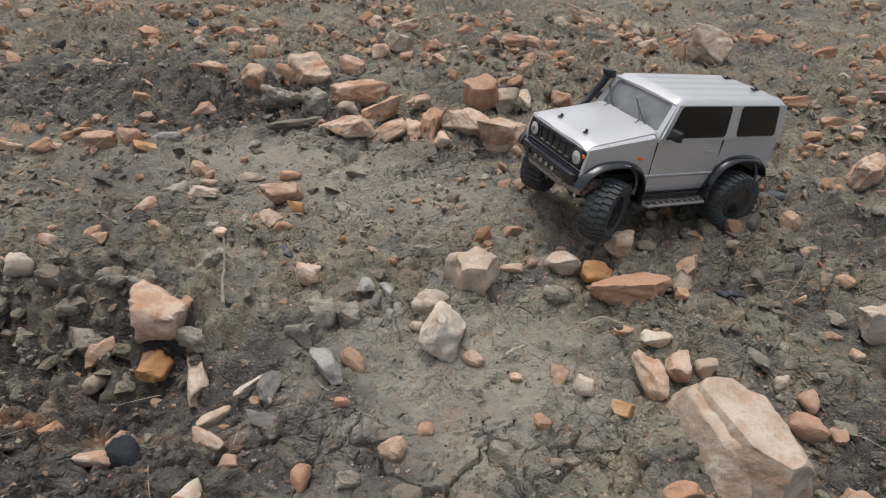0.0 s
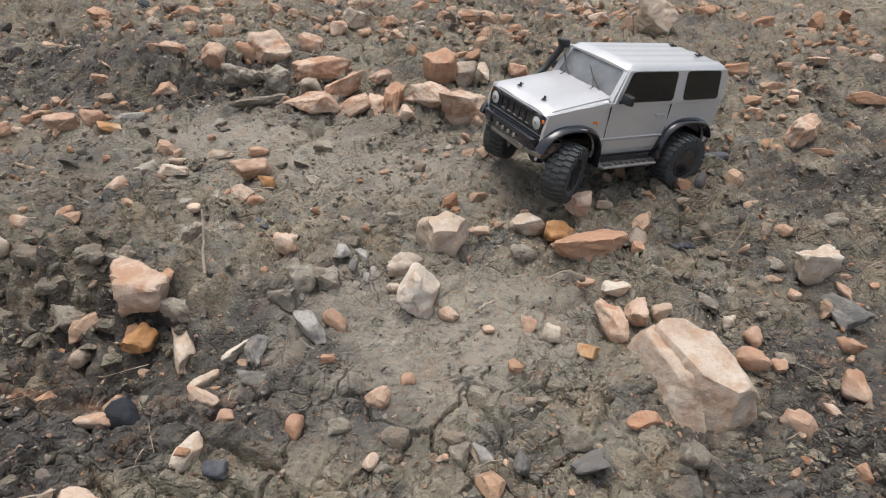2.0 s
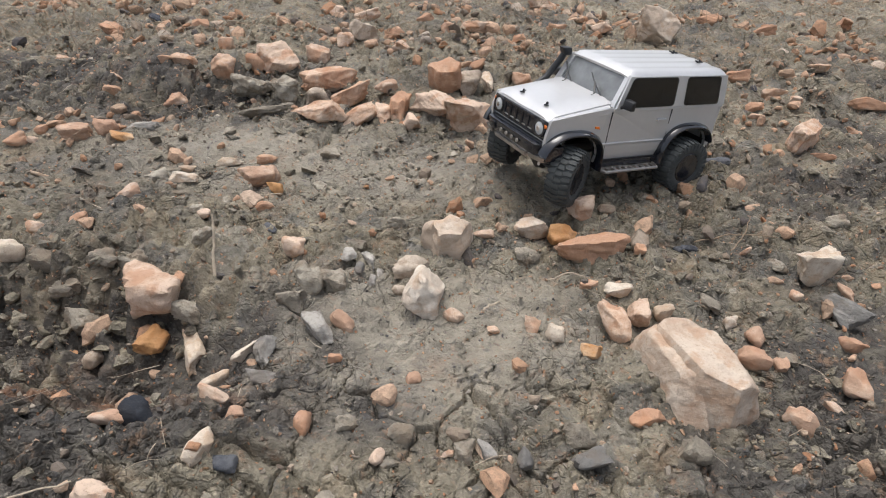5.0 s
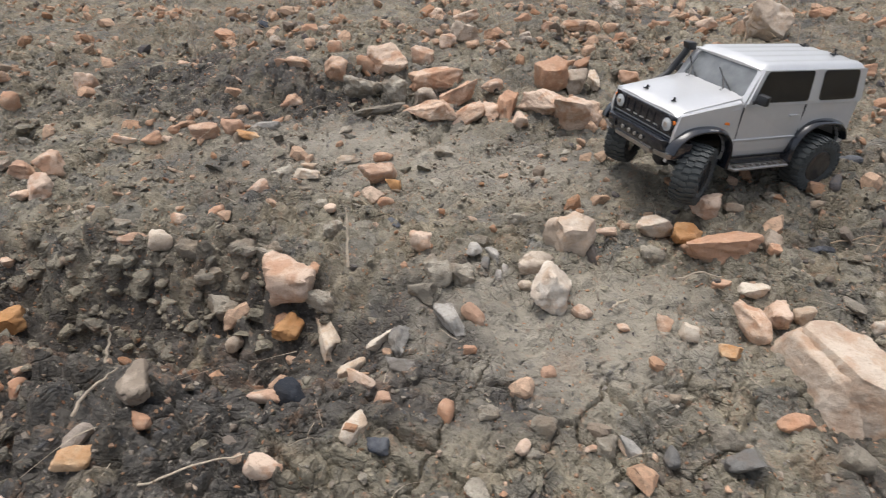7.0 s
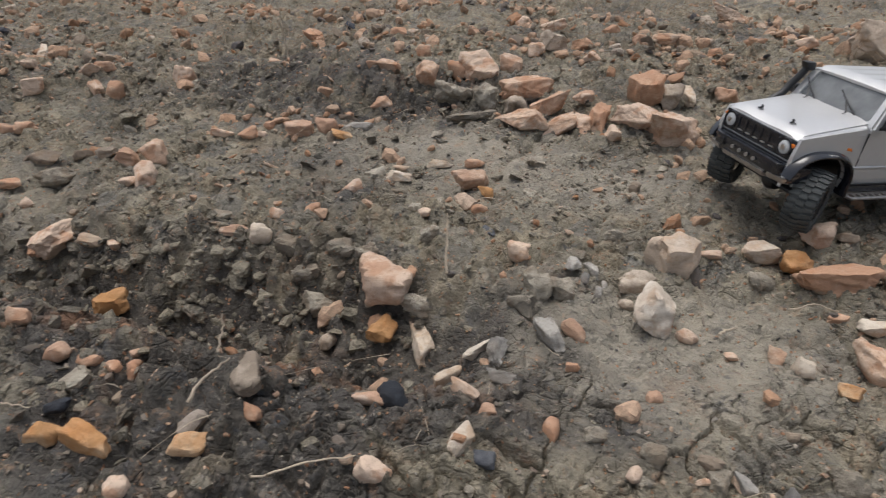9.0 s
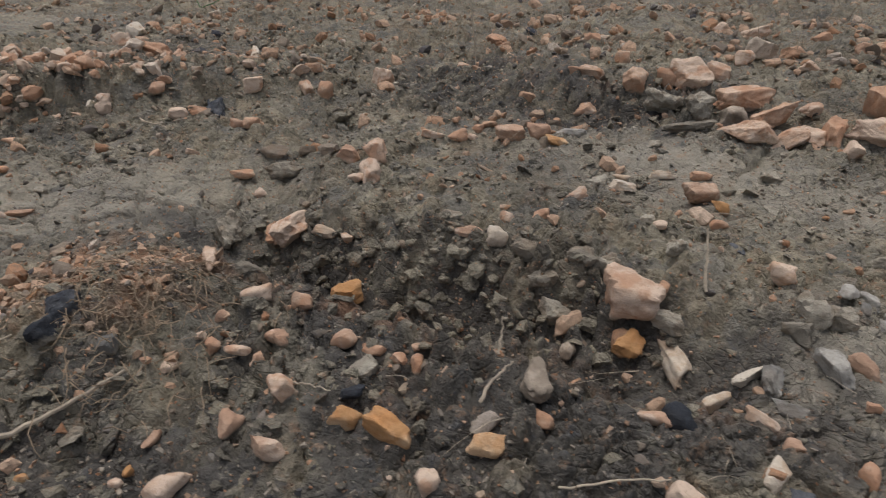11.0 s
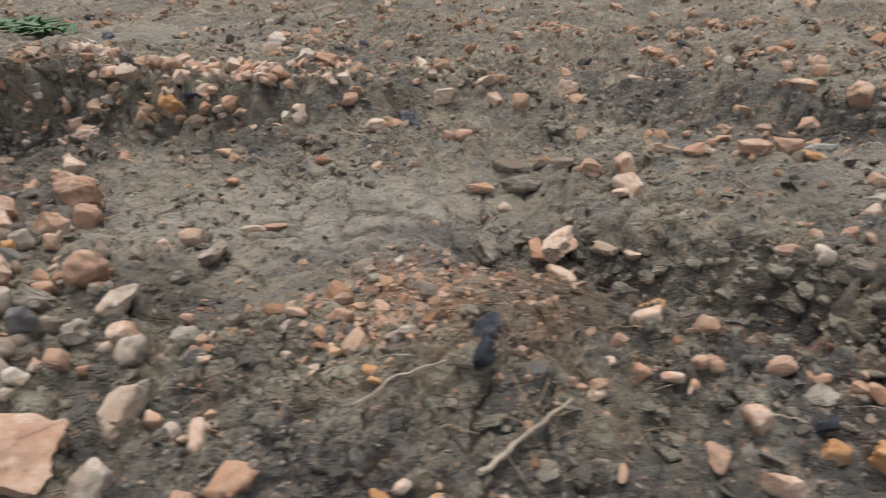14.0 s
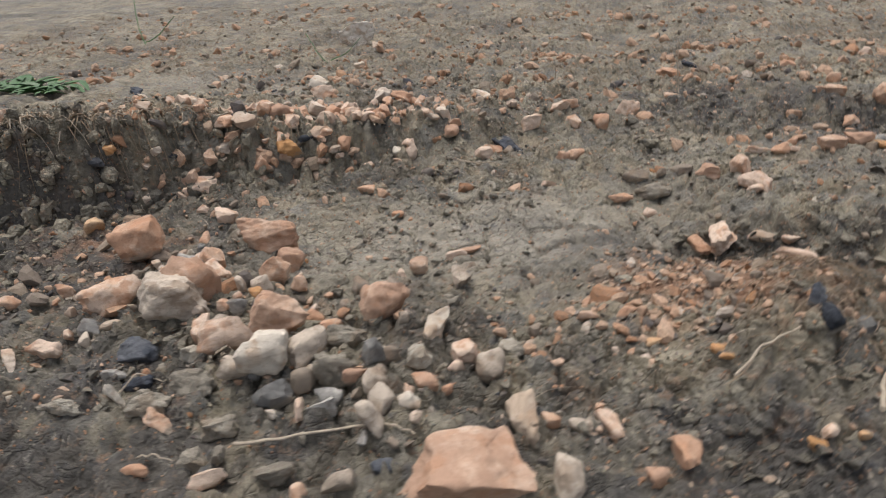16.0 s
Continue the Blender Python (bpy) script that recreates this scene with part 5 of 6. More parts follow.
stone(-1.229, 1.300, 0.058, 0.035, 27, "o")
stone(-0.799, 0.316, 0.023, 0.020, 98, "s")
stone(-0.741, 0.335, 0.024, 0.012, 35, "o")
stone(-0.631, 0.403, 0.019, 0.017, 17, "p")
stone(-0.649, 0.378, 0.017, 0.016, 29, "o")
stone(-0.798, 0.147, 0.034, 0.018, 28, "y")
stone(-0.848, 0.155, 0.019, 0.014, 26, "y")
stone(-0.694, 0.207, 0.018, 0.012, 27, "o")
stone(-0.695, 0.224, 0.015, 0.010, 103, "y")
stone(-0.774, 0.173, 0.015, 0.010, 30, "y")
stone(-1.140, 0.344, 0.032, 0.016, 24, "o")
stone(-1.085, 0.360, 0.033, 0.014, 22, "o")
stone(-1.051, 0.299, 0.020, 0.013, 17, "y")
stone(-0.968, 0.257, 0.023, 0.009, 5, "y")
# these two shale lumps stand in for a black charred clump on the mound
stone(-0.862, 0.322, 0.040, 0.022, 70, "d", up=0.050, lean=20, sunk=0.4)
stone(-0.853, 0.290, 0.046, 0.024, 95, "d", up=0.050, lean=-20, sunk=0.4)
stone(-0.700, 0.262, 0.027, 0.010, 100, "p")
stone(-0.524, 0.376, 0.028, 0.019, 22, "d")
stone(-0.737, 0.421, 0.020, 0.012, 33, "p")
stone(-0.352, 0.645, 0.036, 0.024, 85, "g")
stone(-1.927, 0.409, 0.083, 0.056, 22, "o")
stone(-1.767, 0.379, 0.062, 0.038, -19, "o")
stone(-1.705, 0.472, 0.113, 0.049, 4, "p")
stone(-1.650, 0.441, 0.046, 0.032, 27, "p")
stone(-1.641, 0.372, 0.047, 0.038, 24, "o")
stone(-1.868, 0.268, 0.081, 0.044, 86, "o")
stone(-1.730, 0.228, 0.095, 0.056, 15, "g")
stone(-1.776, 0.304, 0.054, 0.032, 14, "o")
stone(-1.609, 0.167, 0.071, 0.038, 26, "p")
stone(-1.562, 0.221, 0.084, 0.054, 21, "p")
stone(-1.530, 0.269, 0.031, 0.022, 21, "o")
stone(-1.494, 0.247, 0.033, 0.018, 22, "o")
stone(-1.425, 0.264, 0.070, 0.045, -4, "p")
stone(-1.533, 0.131, 0.062, 0.046, 27, "w")
stone(-1.571, 0.117, 0.036, 0.028, 18, "g")
stone(-1.495, 0.172, 0.058, 0.032, 60, "g")
stone(-1.462, 0.213, 0.062, 0.031, 24, "m")
stone(-1.507, 0.089, 0.046, 0.026, 18, "s")
stone(-1.340, 0.245, 0.054, 0.031, 94, "w")
stone(-1.290, 0.210, 0.044, 0.032, 29, "o")
stone(-1.255, 0.184, 0.041, 0.036, 28, "g")
stone(-1.210, 0.121, 0.075, 0.037, 106, "w")
stone(-1.112, 0.133, 0.052, 0.020, -52, "p")
stone(-1.145, 0.127, 0.034, 0.018, -20, "g")
stone(-1.262, 0.026, 0.138, 0.100, 24, "p", up=0.058, square=0.9, label="large flat pinkish tan sandstone slab bedded in mud")
stone(-1.030, 0.094, 0.048, 0.034, 104, "o")
stone(-1.065, 0.064, 0.023, 0.021, 18, "p")
stone(-1.436, 0.075, 0.032, 0.018, 25, "s")
stone(-1.436, 0.098, 0.031, 0.019, 23, "s")
stone(-1.339, 0.101, 0.027, 0.020, 24, "w")
stone(-1.415, 0.128, 0.028, 0.016, 27, "p")
stone(-1.390, 0.138, 0.025, 0.018, 24, "g")
stone(-1.350, 0.025, 0.026, 0.020, 19, "d")
stone(-1.155, 0.039, 0.052, 0.032, 107, "g")
stone(-1.517, 0.662, 0.027, 0.016, 24, "o")
stone(-1.355, 0.573, 0.052, 0.014, 39, "p")
stone(-0.878, 0.752, 0.092, 0.051, 85, "o")
stone(-0.980, 0.264, 0.018, 0.012, 6, "y")
stone(-0.882, 0.150, 0.019, 0.015, 23, "o")
stone(-1.989, 0.718, 0.059, 0.034, 33, "o")
stone(-2.066, 0.674, 0.028, 0.021, 40, "o")
stone(-2.019, 0.702, 0.026, 0.023, 38, "o")
stone(-1.183, 1.256, 0.048, 0.035, -32, "o")
stone(-1.380, 1.069, 0.055, 0.025, 21, "o")
stone(-1.338, 1.066, 0.048, 0.025, 83, "g")
stone(-1.600, 0.961, 0.030, 0.025, 29, "w")
stone(-2.139, 0.592, 0.040, 0.031, 1, "d")
stone(-2.030, 1.509, 0.065, 0.045, -0, "w")
stone(-2.014, 1.865, 0.059, 0.048, 2, "w")
stone(-2.293, 2.652, 0.183, 0.114, -1, "c")
stone(-2.593, 1.324, 0.090, 0.041, 115, "d")
stone(-1.876, 0.131, 0.053, 0.025, 5, "o")
stone(-2.040, 0.232, 0.040, 0.018, 7, "o")
stone(-1.890, 0.243, 0.043, 0.018, 5, "p")
stone(-1.705, 0.100, 0.045, 0.022, 5, "d")
stone(-1.522, -0.032, 0.038, 0.021, 36, "o")
stone(-1.557, 0.047, 0.047, 0.026, 10, "m")
stone(-1.447, 0.138, 0.056, 0.031, 13, "m")
stone(-1.777, 0.042, 0.059, 0.017, 9, "m")
stone(-1.470, 1.413, 0.138, 0.027, -49, "w")
stone(-1.785, 0.358, 0.042, 0.032, 5, "s")
stone(-1.742, 0.354, 0.059, 0.032, -37, "o")
stone(-1.793, 0.260, 0.057, 0.021, 83, "w")
stone(-1.718, 0.264, 0.075, 0.057, 2, "p")
stone(-1.637, 0.246, 0.027, 0.018, 5, "s")
stone(-1.605, 0.279, 0.038, 0.020, 10, "s")
stone(-1.633, 0.294, 0.025, 0.017, 2, "y")
stone(-1.617, 0.092, 0.059, 0.031, 10, "m")
stone(-1.473, 0.082, 0.030, 0.019, 107, "o")
stone(-1.387, 0.122, 0.029, 0.023, 12, "g")
stone(-1.350, 0.185, 0.036, 0.032, 16, "m")
stone(-1.654, 0.056, 0.051, 0.032, 9, "m")
stone(-1.744, 0.155, 0.052, 0.034, 6, "d")
stone(-1.995, 0.297, 0.035, 0.017, 8, "o")
stone(-1.627, 0.036, 0.036, 0.017, -5, "o")
stone(-1.617, -0.025, 0.030, 0.014, 7, "o")
stone(-1.179, 0.135, 0.024, 0.016, 15, "o")
stone(-1.743, 0.104, 0.032, 0.015, 9, "s")
stone(-1.854, 0.189, 0.045, 0.022, 9, "s")
stone(-1.553, 0.125, 0.030, 0.019, 8, "s")
stone(-1.390, 0.181, 0.032, 0.019, 18, "g")
stone(-1.570, 0.003, 0.039, 0.022, 11, "m")
stone(-1.460, -0.007, 0.048, 0.024, 13, "m")
stone(-1.390, -0.004, 0.034, 0.018, 28, "g")
stone(-2.121, 0.620, 0.030, 0.022, 31, "y")
stone(-2.078, 0.479, 0.036, 0.024, 61, "y")
stone(-2.281, 0.553, 0.041, 0.032, 34, "p")
stone(-1.614, 0.758, 0.045, 0.022, 8, "o")
stone(-1.854, 0.579, 0.052, 0.030, 7, "o")
stone(-1.934, 0.627, 0.038, 0.017, 6, "o")
stone(-1.675, 1.149, 0.083, 0.028, -59, "o")
stone(-1.799, 0.870, 0.040, 0.027, 52, "d")
stone(-2.052, 0.725, 0.029, 0.025, 44, "d")
stone(-0.502, 1.431, 0.063, 0.030, 6, "o")
stone(-0.898, 0.137, 0.021, 0.017, -8, "y")
stone(0.029, 0.886, 0.035, 0.026, 6, "m")
stone(-0.022, 0.821, 0.033, 0.020, 2, "m")
stone(-0.412, 0.719, 0.047, 0.027, -0, "m")
stone(-0.383, 0.694, 0.055, 0.033, -1, "m")
stone(-0.447, 0.744, 0.043, 0.031, 10, "m")
stone(-0.362, 0.743, 0.043, 0.027, 1, "m")
stone(-0.288, 0.900, 0.033, 0.019, 8, "m")
stone(0.732, 0.916, 0.046, 0.023, 3, "m")
stone(0.378, 0.663, 0.023, 0.015, 4, "m")
stone(0.387, 0.493, 0.041, 0.031, 8, "m")
stone(0.272, 0.476, 0.041, 0.024, 19, "s")
stone(0.203, 0.472, 0.019, 0.021, 13, "s")
stone(0.072, 0.487, 0.029, 0.021, 9, "m")
stone(0.015, 0.495, 0.028, 0.019, 13, "m")
stone(-0.095, 0.557, 0.037, 0.017, 3, "s")
stone(0.502, 0.710, 0.023, 0.014, -0, "w")
stone(0.658, 1.245, 0.047, 0.023, 5, "m")
stone(0.876, 1.503, 0.056, 0.032, 7, "o")
stone(1.067, 1.683, 0.064, 0.029, 9, "o")
stone(0.807, 1.573, 0.072, 0.036, 6, "o")
stone(0.921, 1.481, 0.041, 0.024, 4, "o")
stone(1.078, 2.066, 0.098, 0.042, 11, "o")
stone(0.920, 2.118, 0.080, 0.036, 12, "o")
stone(-0.035, 1.418, 0.080, 0.030, 59, "p")
stone(-0.061, 1.826, 0.065, 0.041, 21, "o")
stone(-0.033, 1.685, 0.053, 0.032, 15, "o")
stone(0.398, 2.296, 0.144, 0.058, 15, "o")
stone(-0.799, 1.962, 0.073, 0.033, -46, "d")
stone(-0.543, 1.422, 0.035, 0.020, 11, "o")
stone(-0.557, 1.696, 0.048, 0.023, 6, "o")
stone(-0.894, 1.613, 0.049, 0.020, 1, "o")
stone(-0.636, 1.374, 0.035, 0.017, 7, "o")
stone(-0.329, 1.346, 0.085, 0.059, 1, "m")
stone(-0.257, 1.348, 0.062, 0.052, 2, "m")
stone(-0.261, 1.229, 0.119, 0.033, 37, "m")
stone(-0.241, 1.969, 0.060, 0.033, 32, "o")
stone(0.016, 1.999, 0.054, 0.031, 22, "o")
stone(0.286, 1.839, 0.049, 0.025, 10, "o")
stone(0.411, 1.947, 0.063, 0.027, 12, "o")
stone(0.549, 1.970, 0.073, 0.030, 13, "o")


# small stones filling the gaps of the heap
picks = random.Random(61)
filled = 0
while filled < 70:
    u, w = picks.uniform(0, 1), picks.gauss(0, 0.09)
    sx, sy, ln = -1.92 + 0.62 * u + 0.5 * w, 0.34 - 0.24 * u + 0.9 * w, 0.014 * 2.6 ** picks.random() ** 1.5
    if all(math.hypot(sx - a, sy - b) > 0.75 * r + 0.35 * ln for a, b, r in TAKEN):
        stone(round(sx, 3), round(sy, 3), ln, ln * picks.uniform(0.6, 0.9), picks.uniform(-90, 90), picks.choice("oopmmgggswb"))
        filled += 1
def boulder():
    """The great angular boulder: a long block with a flat tilted top, a broken near end and a slab split off its flank."""
    cx, cy = 0.420, 0.612

    def plane(nx, ny, nz, x, y, z):
        n = Vector((nx, ny, nz)).normalized()
        return tuple(n), n.dot(Vector((x - cx, y - cy, z + 0.045)))
    top, under = plane(0.03, -0.06, 1.0, 0.42, 0.61, 0.006), plane(0, 0, -1, 0.42, 0.61, -0.105)
    right, far = plane(0.95, 0.30, 0.22, 0.464, 0.605, 0), plane(-0.10, 0.97, 0.25, 0.41, 0.668, 0)
    main = [top, under, right, far, plane(-0.86, -0.42, 0.26, 0.394, 0.612, 0), plane(-0.52, -0.80, 0.20, 0.412, 0.574, 0), plane(0.50, -0.84, 0.16, 0.462, 0.560, 0), plane(-0.75, 0.60, 0.4, 0.380, 0.660, 0), plane(0.55, 0.75, 0.5, 0.448, 0.650, 0), plane(0.7, -0.1, 0.75, 0.466, 0.590, 0)]
    slab = [plane(-0.15, -0.2, 1.0, 0.38, 0.61, -0.004), under, plane(0.90, 0.42, -0.1, 0.402, 0.610, 0), far, plane(-0.90, -0.38, 0.24, 0.378, 0.615, 0), plane(-0.25, -0.90, 0.5, 0.385, 0.590, 0), plane(-0.75, 0.60, 0.5, 0.368, 0.650, 0)]
    points, faces, total = [], [], 0
    for k, planes in enumerate((main, slab)):
        v, f = broken([n for n, o in planes], [o for n, o in planes], 0.0050, 1, 0.16, 3.0 + k, 26.0)
        points.append(v)
        faces.append(f + total)
        total += len(v)
    ob = mesh_object("boulder", np.concatenate(points), np.concatenate(faces), STONE["b"])
    ob.data.set_sharp_from_angle(angle=radians(35))
    ob.matrix_basis = pose(cx, cy, -0.045)
    TAKEN.append((0.42, 0.61, 0.08))
    return tagged(ob, "large angular tan sandstone boulder bedded in mud", "stone", group="stones on the mud")


boulder()


# ---------------------------------------------------------------- gravel, crumbs of mud, straw
def density(x, y, seed):
    return smooth(-0.25, 0.45, fbm(x * 2.4, y * 2.4, seed, 3))


def strewn(name, label, material, count, size, level, box, seed, weight, flat=(0.5, 0.95), cuts=5, category="gravel", out=0.12):
    """Many small pieces strewn over the ground as one mesh."""
    rng = np.random.RandomState(seed)
    kinds = [hewn(rng, cuts + 3 * (level - 1), (0.78, 1.1), 0.0 if level == 1 else 0.25, 9.0 if level == 1 else 1.3, level - 1) for k in range(16)]
    spots = np.zeros((0, 2))
    while len(spots) < count:
        n = 6000
        x, y = rng.uniform(box[0], box[1], n), box[2] + (box[3] - box[2]) * rng.uniform(0, 1, n) ** 1.25
        keep = rng.uniform(0, 1, n) < weight(x, y)
        spots = np.concatenate([spots, np.stack([x[keep], y[keep]], -1)])
    x, y = spots[:count, 0], spots[:count, 1]
    z = surface(x, y)
    which, vs, fs, total = rng.randint(len(kinds), size=count), [], [], 0
    for k, (v, f) in enumerate(kinds):
        i = np.nonzero(which == k)[0]
        n = len(i)
        s = size[0] * (size[1] / size[0]) ** (rng.uniform(0, 1, n) ** 2.2)
        a = rng.uniform(0, 2 * math.pi, n)
        c, d = np.cos(a)[:, None], np.sin(a)[:, None]
        w = v[None] * (np.stack([rng.uniform(0.75, 1.35, n), rng.uniform(0.6, 1.0, n), rng.uniform(flat[0], flat[1], n)], -1) * s[:, None] / 2)[:, None, :]
        tilt = rng.uniform(-0.45, 0.45, (n, 2, 1))
        up = w[:, :, 2] + w[:, :, 0] * tilt[:, 0] + w[:, :, 1] * tilt[:, 1]
        w = np.stack([w[:, :, 0] * c - w[:, :, 1] * d + x[i, None], w[:, :, 0] * d + w[:, :, 1] * c + y[i, None], up + (z[i] + s * out)[:, None]], -1)
        vs.append(w.reshape(-1, 3))
        fs.append((f[None] + total + len(v) * np.arange(n)[:, None, None]).reshape(-1, 3))
        total += n * len(v)
    ob = mesh_object(name, np.concatenate(vs), np.concatenate(fs), material, soft=False)
    return tagged(ob, label, category, kind="stuff")


def banked(x, y):
    t, d = bank_line(x, y)
    return smooth(-0.04, 0.03, d) * smooth(0.45, 0.15, d) * smooth(1.3, 0.9, t)


def lively(x, y):
    return np.clip(0.25 + 0.55 * density(x, y, 91) + 0.5 * banked(x, y) + 0.15 * smooth(1.0, 1.5, y), 0, 1) * (1 - 0.85 * calm(x, y))


def crumbly(x, y):
    return np.clip(0.15 + 0.8 * density(x, y, 95), 0, 1) * (1 - 0.9 * calm(x, y))


strewn("gravel", "small orange, tan and grey stone chips pressed into mud", PEBBLE, 3800, (0.004, 0.016), 2, (-2.5, 1.1, 0.05, 1.9), 11, lively)
strewn("coarse_gravel", "orange and tan pebbles strewn over mud", ORANGE, 1500, (0.014, 0.042), 2, (-2.6, 1.3, 0.25, 2.3), 12, lambda x, y: lively(x, y) * density(x, y, 92) * (0.22 + 0.4 * smooth(0.9, 1.4, y) + 0.6 * banked(x, y)), cuts=7)
strewn("far_stones", "orange and pale stones scattered over far rough ground", ORANGE, 1500, (0.014, 0.055), 2, (-4.5, 2.6, 1.55, 4.2), 13, lambda x, y: np.clip(density(x, y, 97), 0.1, 1), cuts=8)
LOOSE = {}


def loose(name, label, category, colours, count, size, box, seed, weight, flat=(0.55, 0.95), sunk=0.3, rough=0.4):
    """Stones or clods lying about, each an object of its own on one of a few shared meshes."""
    rng = np.random.RandomState(seed)
    done = 0
    while done < count:
        x, y = rng.uniform(box[0], box[1]), rng.uniform(box[2], box[3])
        if rng.uniform() > float(weight(np.array([x]), np.array([y]))[0]):
            continue
        colour, kind = colours[rng.randint(len(colours))], rng.randint(7)
        if (name, colour, kind) not in LOOSE:
            v, f = hewn(np.random.RandomState(400 + 10 * kind + len(name)), 7, (0.78, 1.12), rough, 0.45, 1)
            first = mesh_object(name, v * 0.015, f, STONE[colour])
            first.data.set_sharp_from_angle(angle=radians(40))
            LOOSE[(name, colour, kind)] = first.data
            ob = first
        else:
            ob = new(name, LOOSE[(name, colour, kind)])
        s = size[0] * (size[1] / size[0]) ** (rng.uniform() ** 1.7)
        sx, sy, sz = s * rng.uniform(0.85, 1.25), s * rng.uniform(0.65, 1.0), s * rng.uniform(*flat)
        z = float(surface(np.array([x]), np.array([y]))[0]) + sz * (0.5 - sunk)
        ob.matrix_basis = pose(x, y, z, rng.uniform(-22, 22), rng.uniform(-22, 22), rng.uniform(0, 360)) @ Matrix.Diagonal((sx / 0.03, sy / 0.03, sz / 0.03, 1.0))
        tagged(ob, label, category, group=category + " scatter")
        done += 1


loose("stone", "orange-tan sandstone lump crowding the lip of a bank", "stone", "oopob", 165, (0.018, 0.056), (-2.35, -1.2, 0.6, 1.5), 16, lambda x, y: banked(x, y) * smooth(-2.2, -1.95, x))
strewn("ditch_clods", "grey-brown clods of dried mud in a ditch wall", CLOD, 320, (0.010, 0.034), 2, (-1.05, -0.22, 0.62, 0.82), 27, lambda x, y: hump(x, y, -0.60, 0.72, 0.38, 0.035, -4), (0.5, 0.85), 10, "mud crumbs", -0.10)
loose("clod", "grey-brown broken lump of dried mud on the ground", "clod", "m", 150, (0.014, 0.042), (-1.7, 1.0, 0.22, 1.7), 15, lambda x, y: crumbly(x, y) * smooth(1.9, 0.8, y), (0.35, 0.7), 0.42, 0.55)
strewn("rusty_crumbs", "rusty orange crumbs and chips spread over mud", ORANGE, 900, (0.004, 0.017), 1, (-1.2, -0.7, 0.25, 0.7), 26, lambda x, y: hump(x, y, -0.95, 0.43, 0.09, 0.08, -20), (0.45, 0.9), 6)


def cut_face(x, y):
    t, d = bank_line(x, y)
    return smooth(-0.03, 0.0, d) * smooth(0.10, 0.07, d) * smooth(0.66, 0.45, t) * smooth(-1.0, -0.7, t)


strewn("bank_clods", "dark clods of mud in a cut bank", CLOD, 1000, (0.010, 0.038), 2, (-2.9, -1.5, 0.1, 1.1), 17, cut_face, (0.7, 1.4), 7, "mud crumbs", 0.05)
strewn("far_gravel", "small chips over far rough ground", PEBBLE, 2600, (0.007, 0.02), 1, (-4.2, 2.2, 1.6, 3.6), 18, lambda x, y: np.clip(density(x, y, 99), 0.15, 1))
strewn("mud_crumbs", "grey-brown crumbs and flakes of dried mud", CLOD, 8000, (0.004, 0.022), 1, (-2.4, 1.0, 0.05, 1.7), 14, crumbly, (0.35, 0.8), 6, "mud crumbs")
strewn("fine_crumbs", "fine crumbs and grit of dried mud", GRIT, 11000, (0.002, 0.0085), 1, (-2.1, 0.95, 0.10, 1.35), 19, lambda x, y: np.clip(0.35 + 0.65 * density(x, y, 93), 0, 1) * (1 - 0.8 * calm(x, y)), (0.5, 0.9), 3, "mud crumbs")


strewn("mud_lumps", "grey-brown broken lumps of dried mud", CLOD, 600, (0.014, 0.038), 2, (-2.4, 1.1, 0.15, 2.2), 28, crumbly, (0.35, 0.65), 8, "mud crumbs", -0.02)


def blades(name, label, material, count, box, seed, length, weight, spread, category, thick=0.0011, down=False):
    """Thin three-sided stalks that lie or stand on the ground, as one mesh."""
    rng = np.random.RandomState(seed)
    vs, fs, total, done = [], [], 0, 0
    tri = 2 * math.pi / 3
    while done < count:
        x, y = rng.uniform(box[0], box[1]), rng.uniform(box[2], box[3])
        if rng.uniform() > weight(np.array([x]), np.array([y]))[0]:
            continue
        z = float(land(x, y)) + 0.004
        n, ln, a, up, bend = 5, rng.uniform(*length), rng.uniform(0, 6.28), rng.uniform(*spread), rng.uniform(-1.2, 1.2)
        p = np.array([x, y, z + 0.002])
        if down:
            a, bend = -0.97 + rng.normal(0, 0.9), rng.uniform(-1.6, 1.6)
        for k in range(n):
            r = thick * rng.uniform(0.7, 1.2) * (1 - 0.7 * k / (n - 1))
            side = np.array([-math.sin(a), math.cos(a), 0.0])
            for w in range(3):
                vs.append(p + side * r * math.cos(w * tri) + np.array([0, 0, r * math.sin(w * tri)]))
            if k:
                b = total + 3 * k
                for w in range(3):
                    w2 = (w + 1) % 3
                    fs.append((b - 3 + w, b - 3 + w2, b + w2, b + w))
            step = ln / (n - 1)
            p = p + step * np.array([math.cos(a) * math.cos(up), math.sin(a) * math.cos(up), math.sin(up)])
            p[2] = max(p[2], z - 0.004) if not down else float(land(p[0], p[1])) + rng.uniform(0.004, 0.016)
            a, up = a + bend / n + rng.uniform(-0.25, 0.25), up - rng.uniform(0.0, 0.35)
        total += 3 * n
        done += 1
    ob = mesh_object(name, np.array(vs), np.array(fs), material)
    return tagged(ob, label, category, kind="stuff")


blades("dry_straw", "short dead straw and stalks lying on mud", STRAW, 260, (-2.4, 1.2, 0.15, 2.0), 21, (0.02, 0.08), lambda x, y: 0.2 + 0.6 * density(x, y, 33), (0.0, 0.12), "straw", 0.0006)
blades("dry_grass", "dead brown grass on far rough ground", ROOT, 3600, (-4.6, 2.4, 1.6, 4.2), 22, (0.03, 0.11), lambda x, y: np.clip(density(x, y, 35), 0.1, 1), (0.1, 1.3), "grass", 0.0011)
def lip(x, y):
    t, d = bank_line(x, y)
    return smooth(0.05, 0.08, d) * smooth(0.15, 0.10, d) * smooth(0.75, 0.45, t) * smooth(-0.9, -0.5, t)


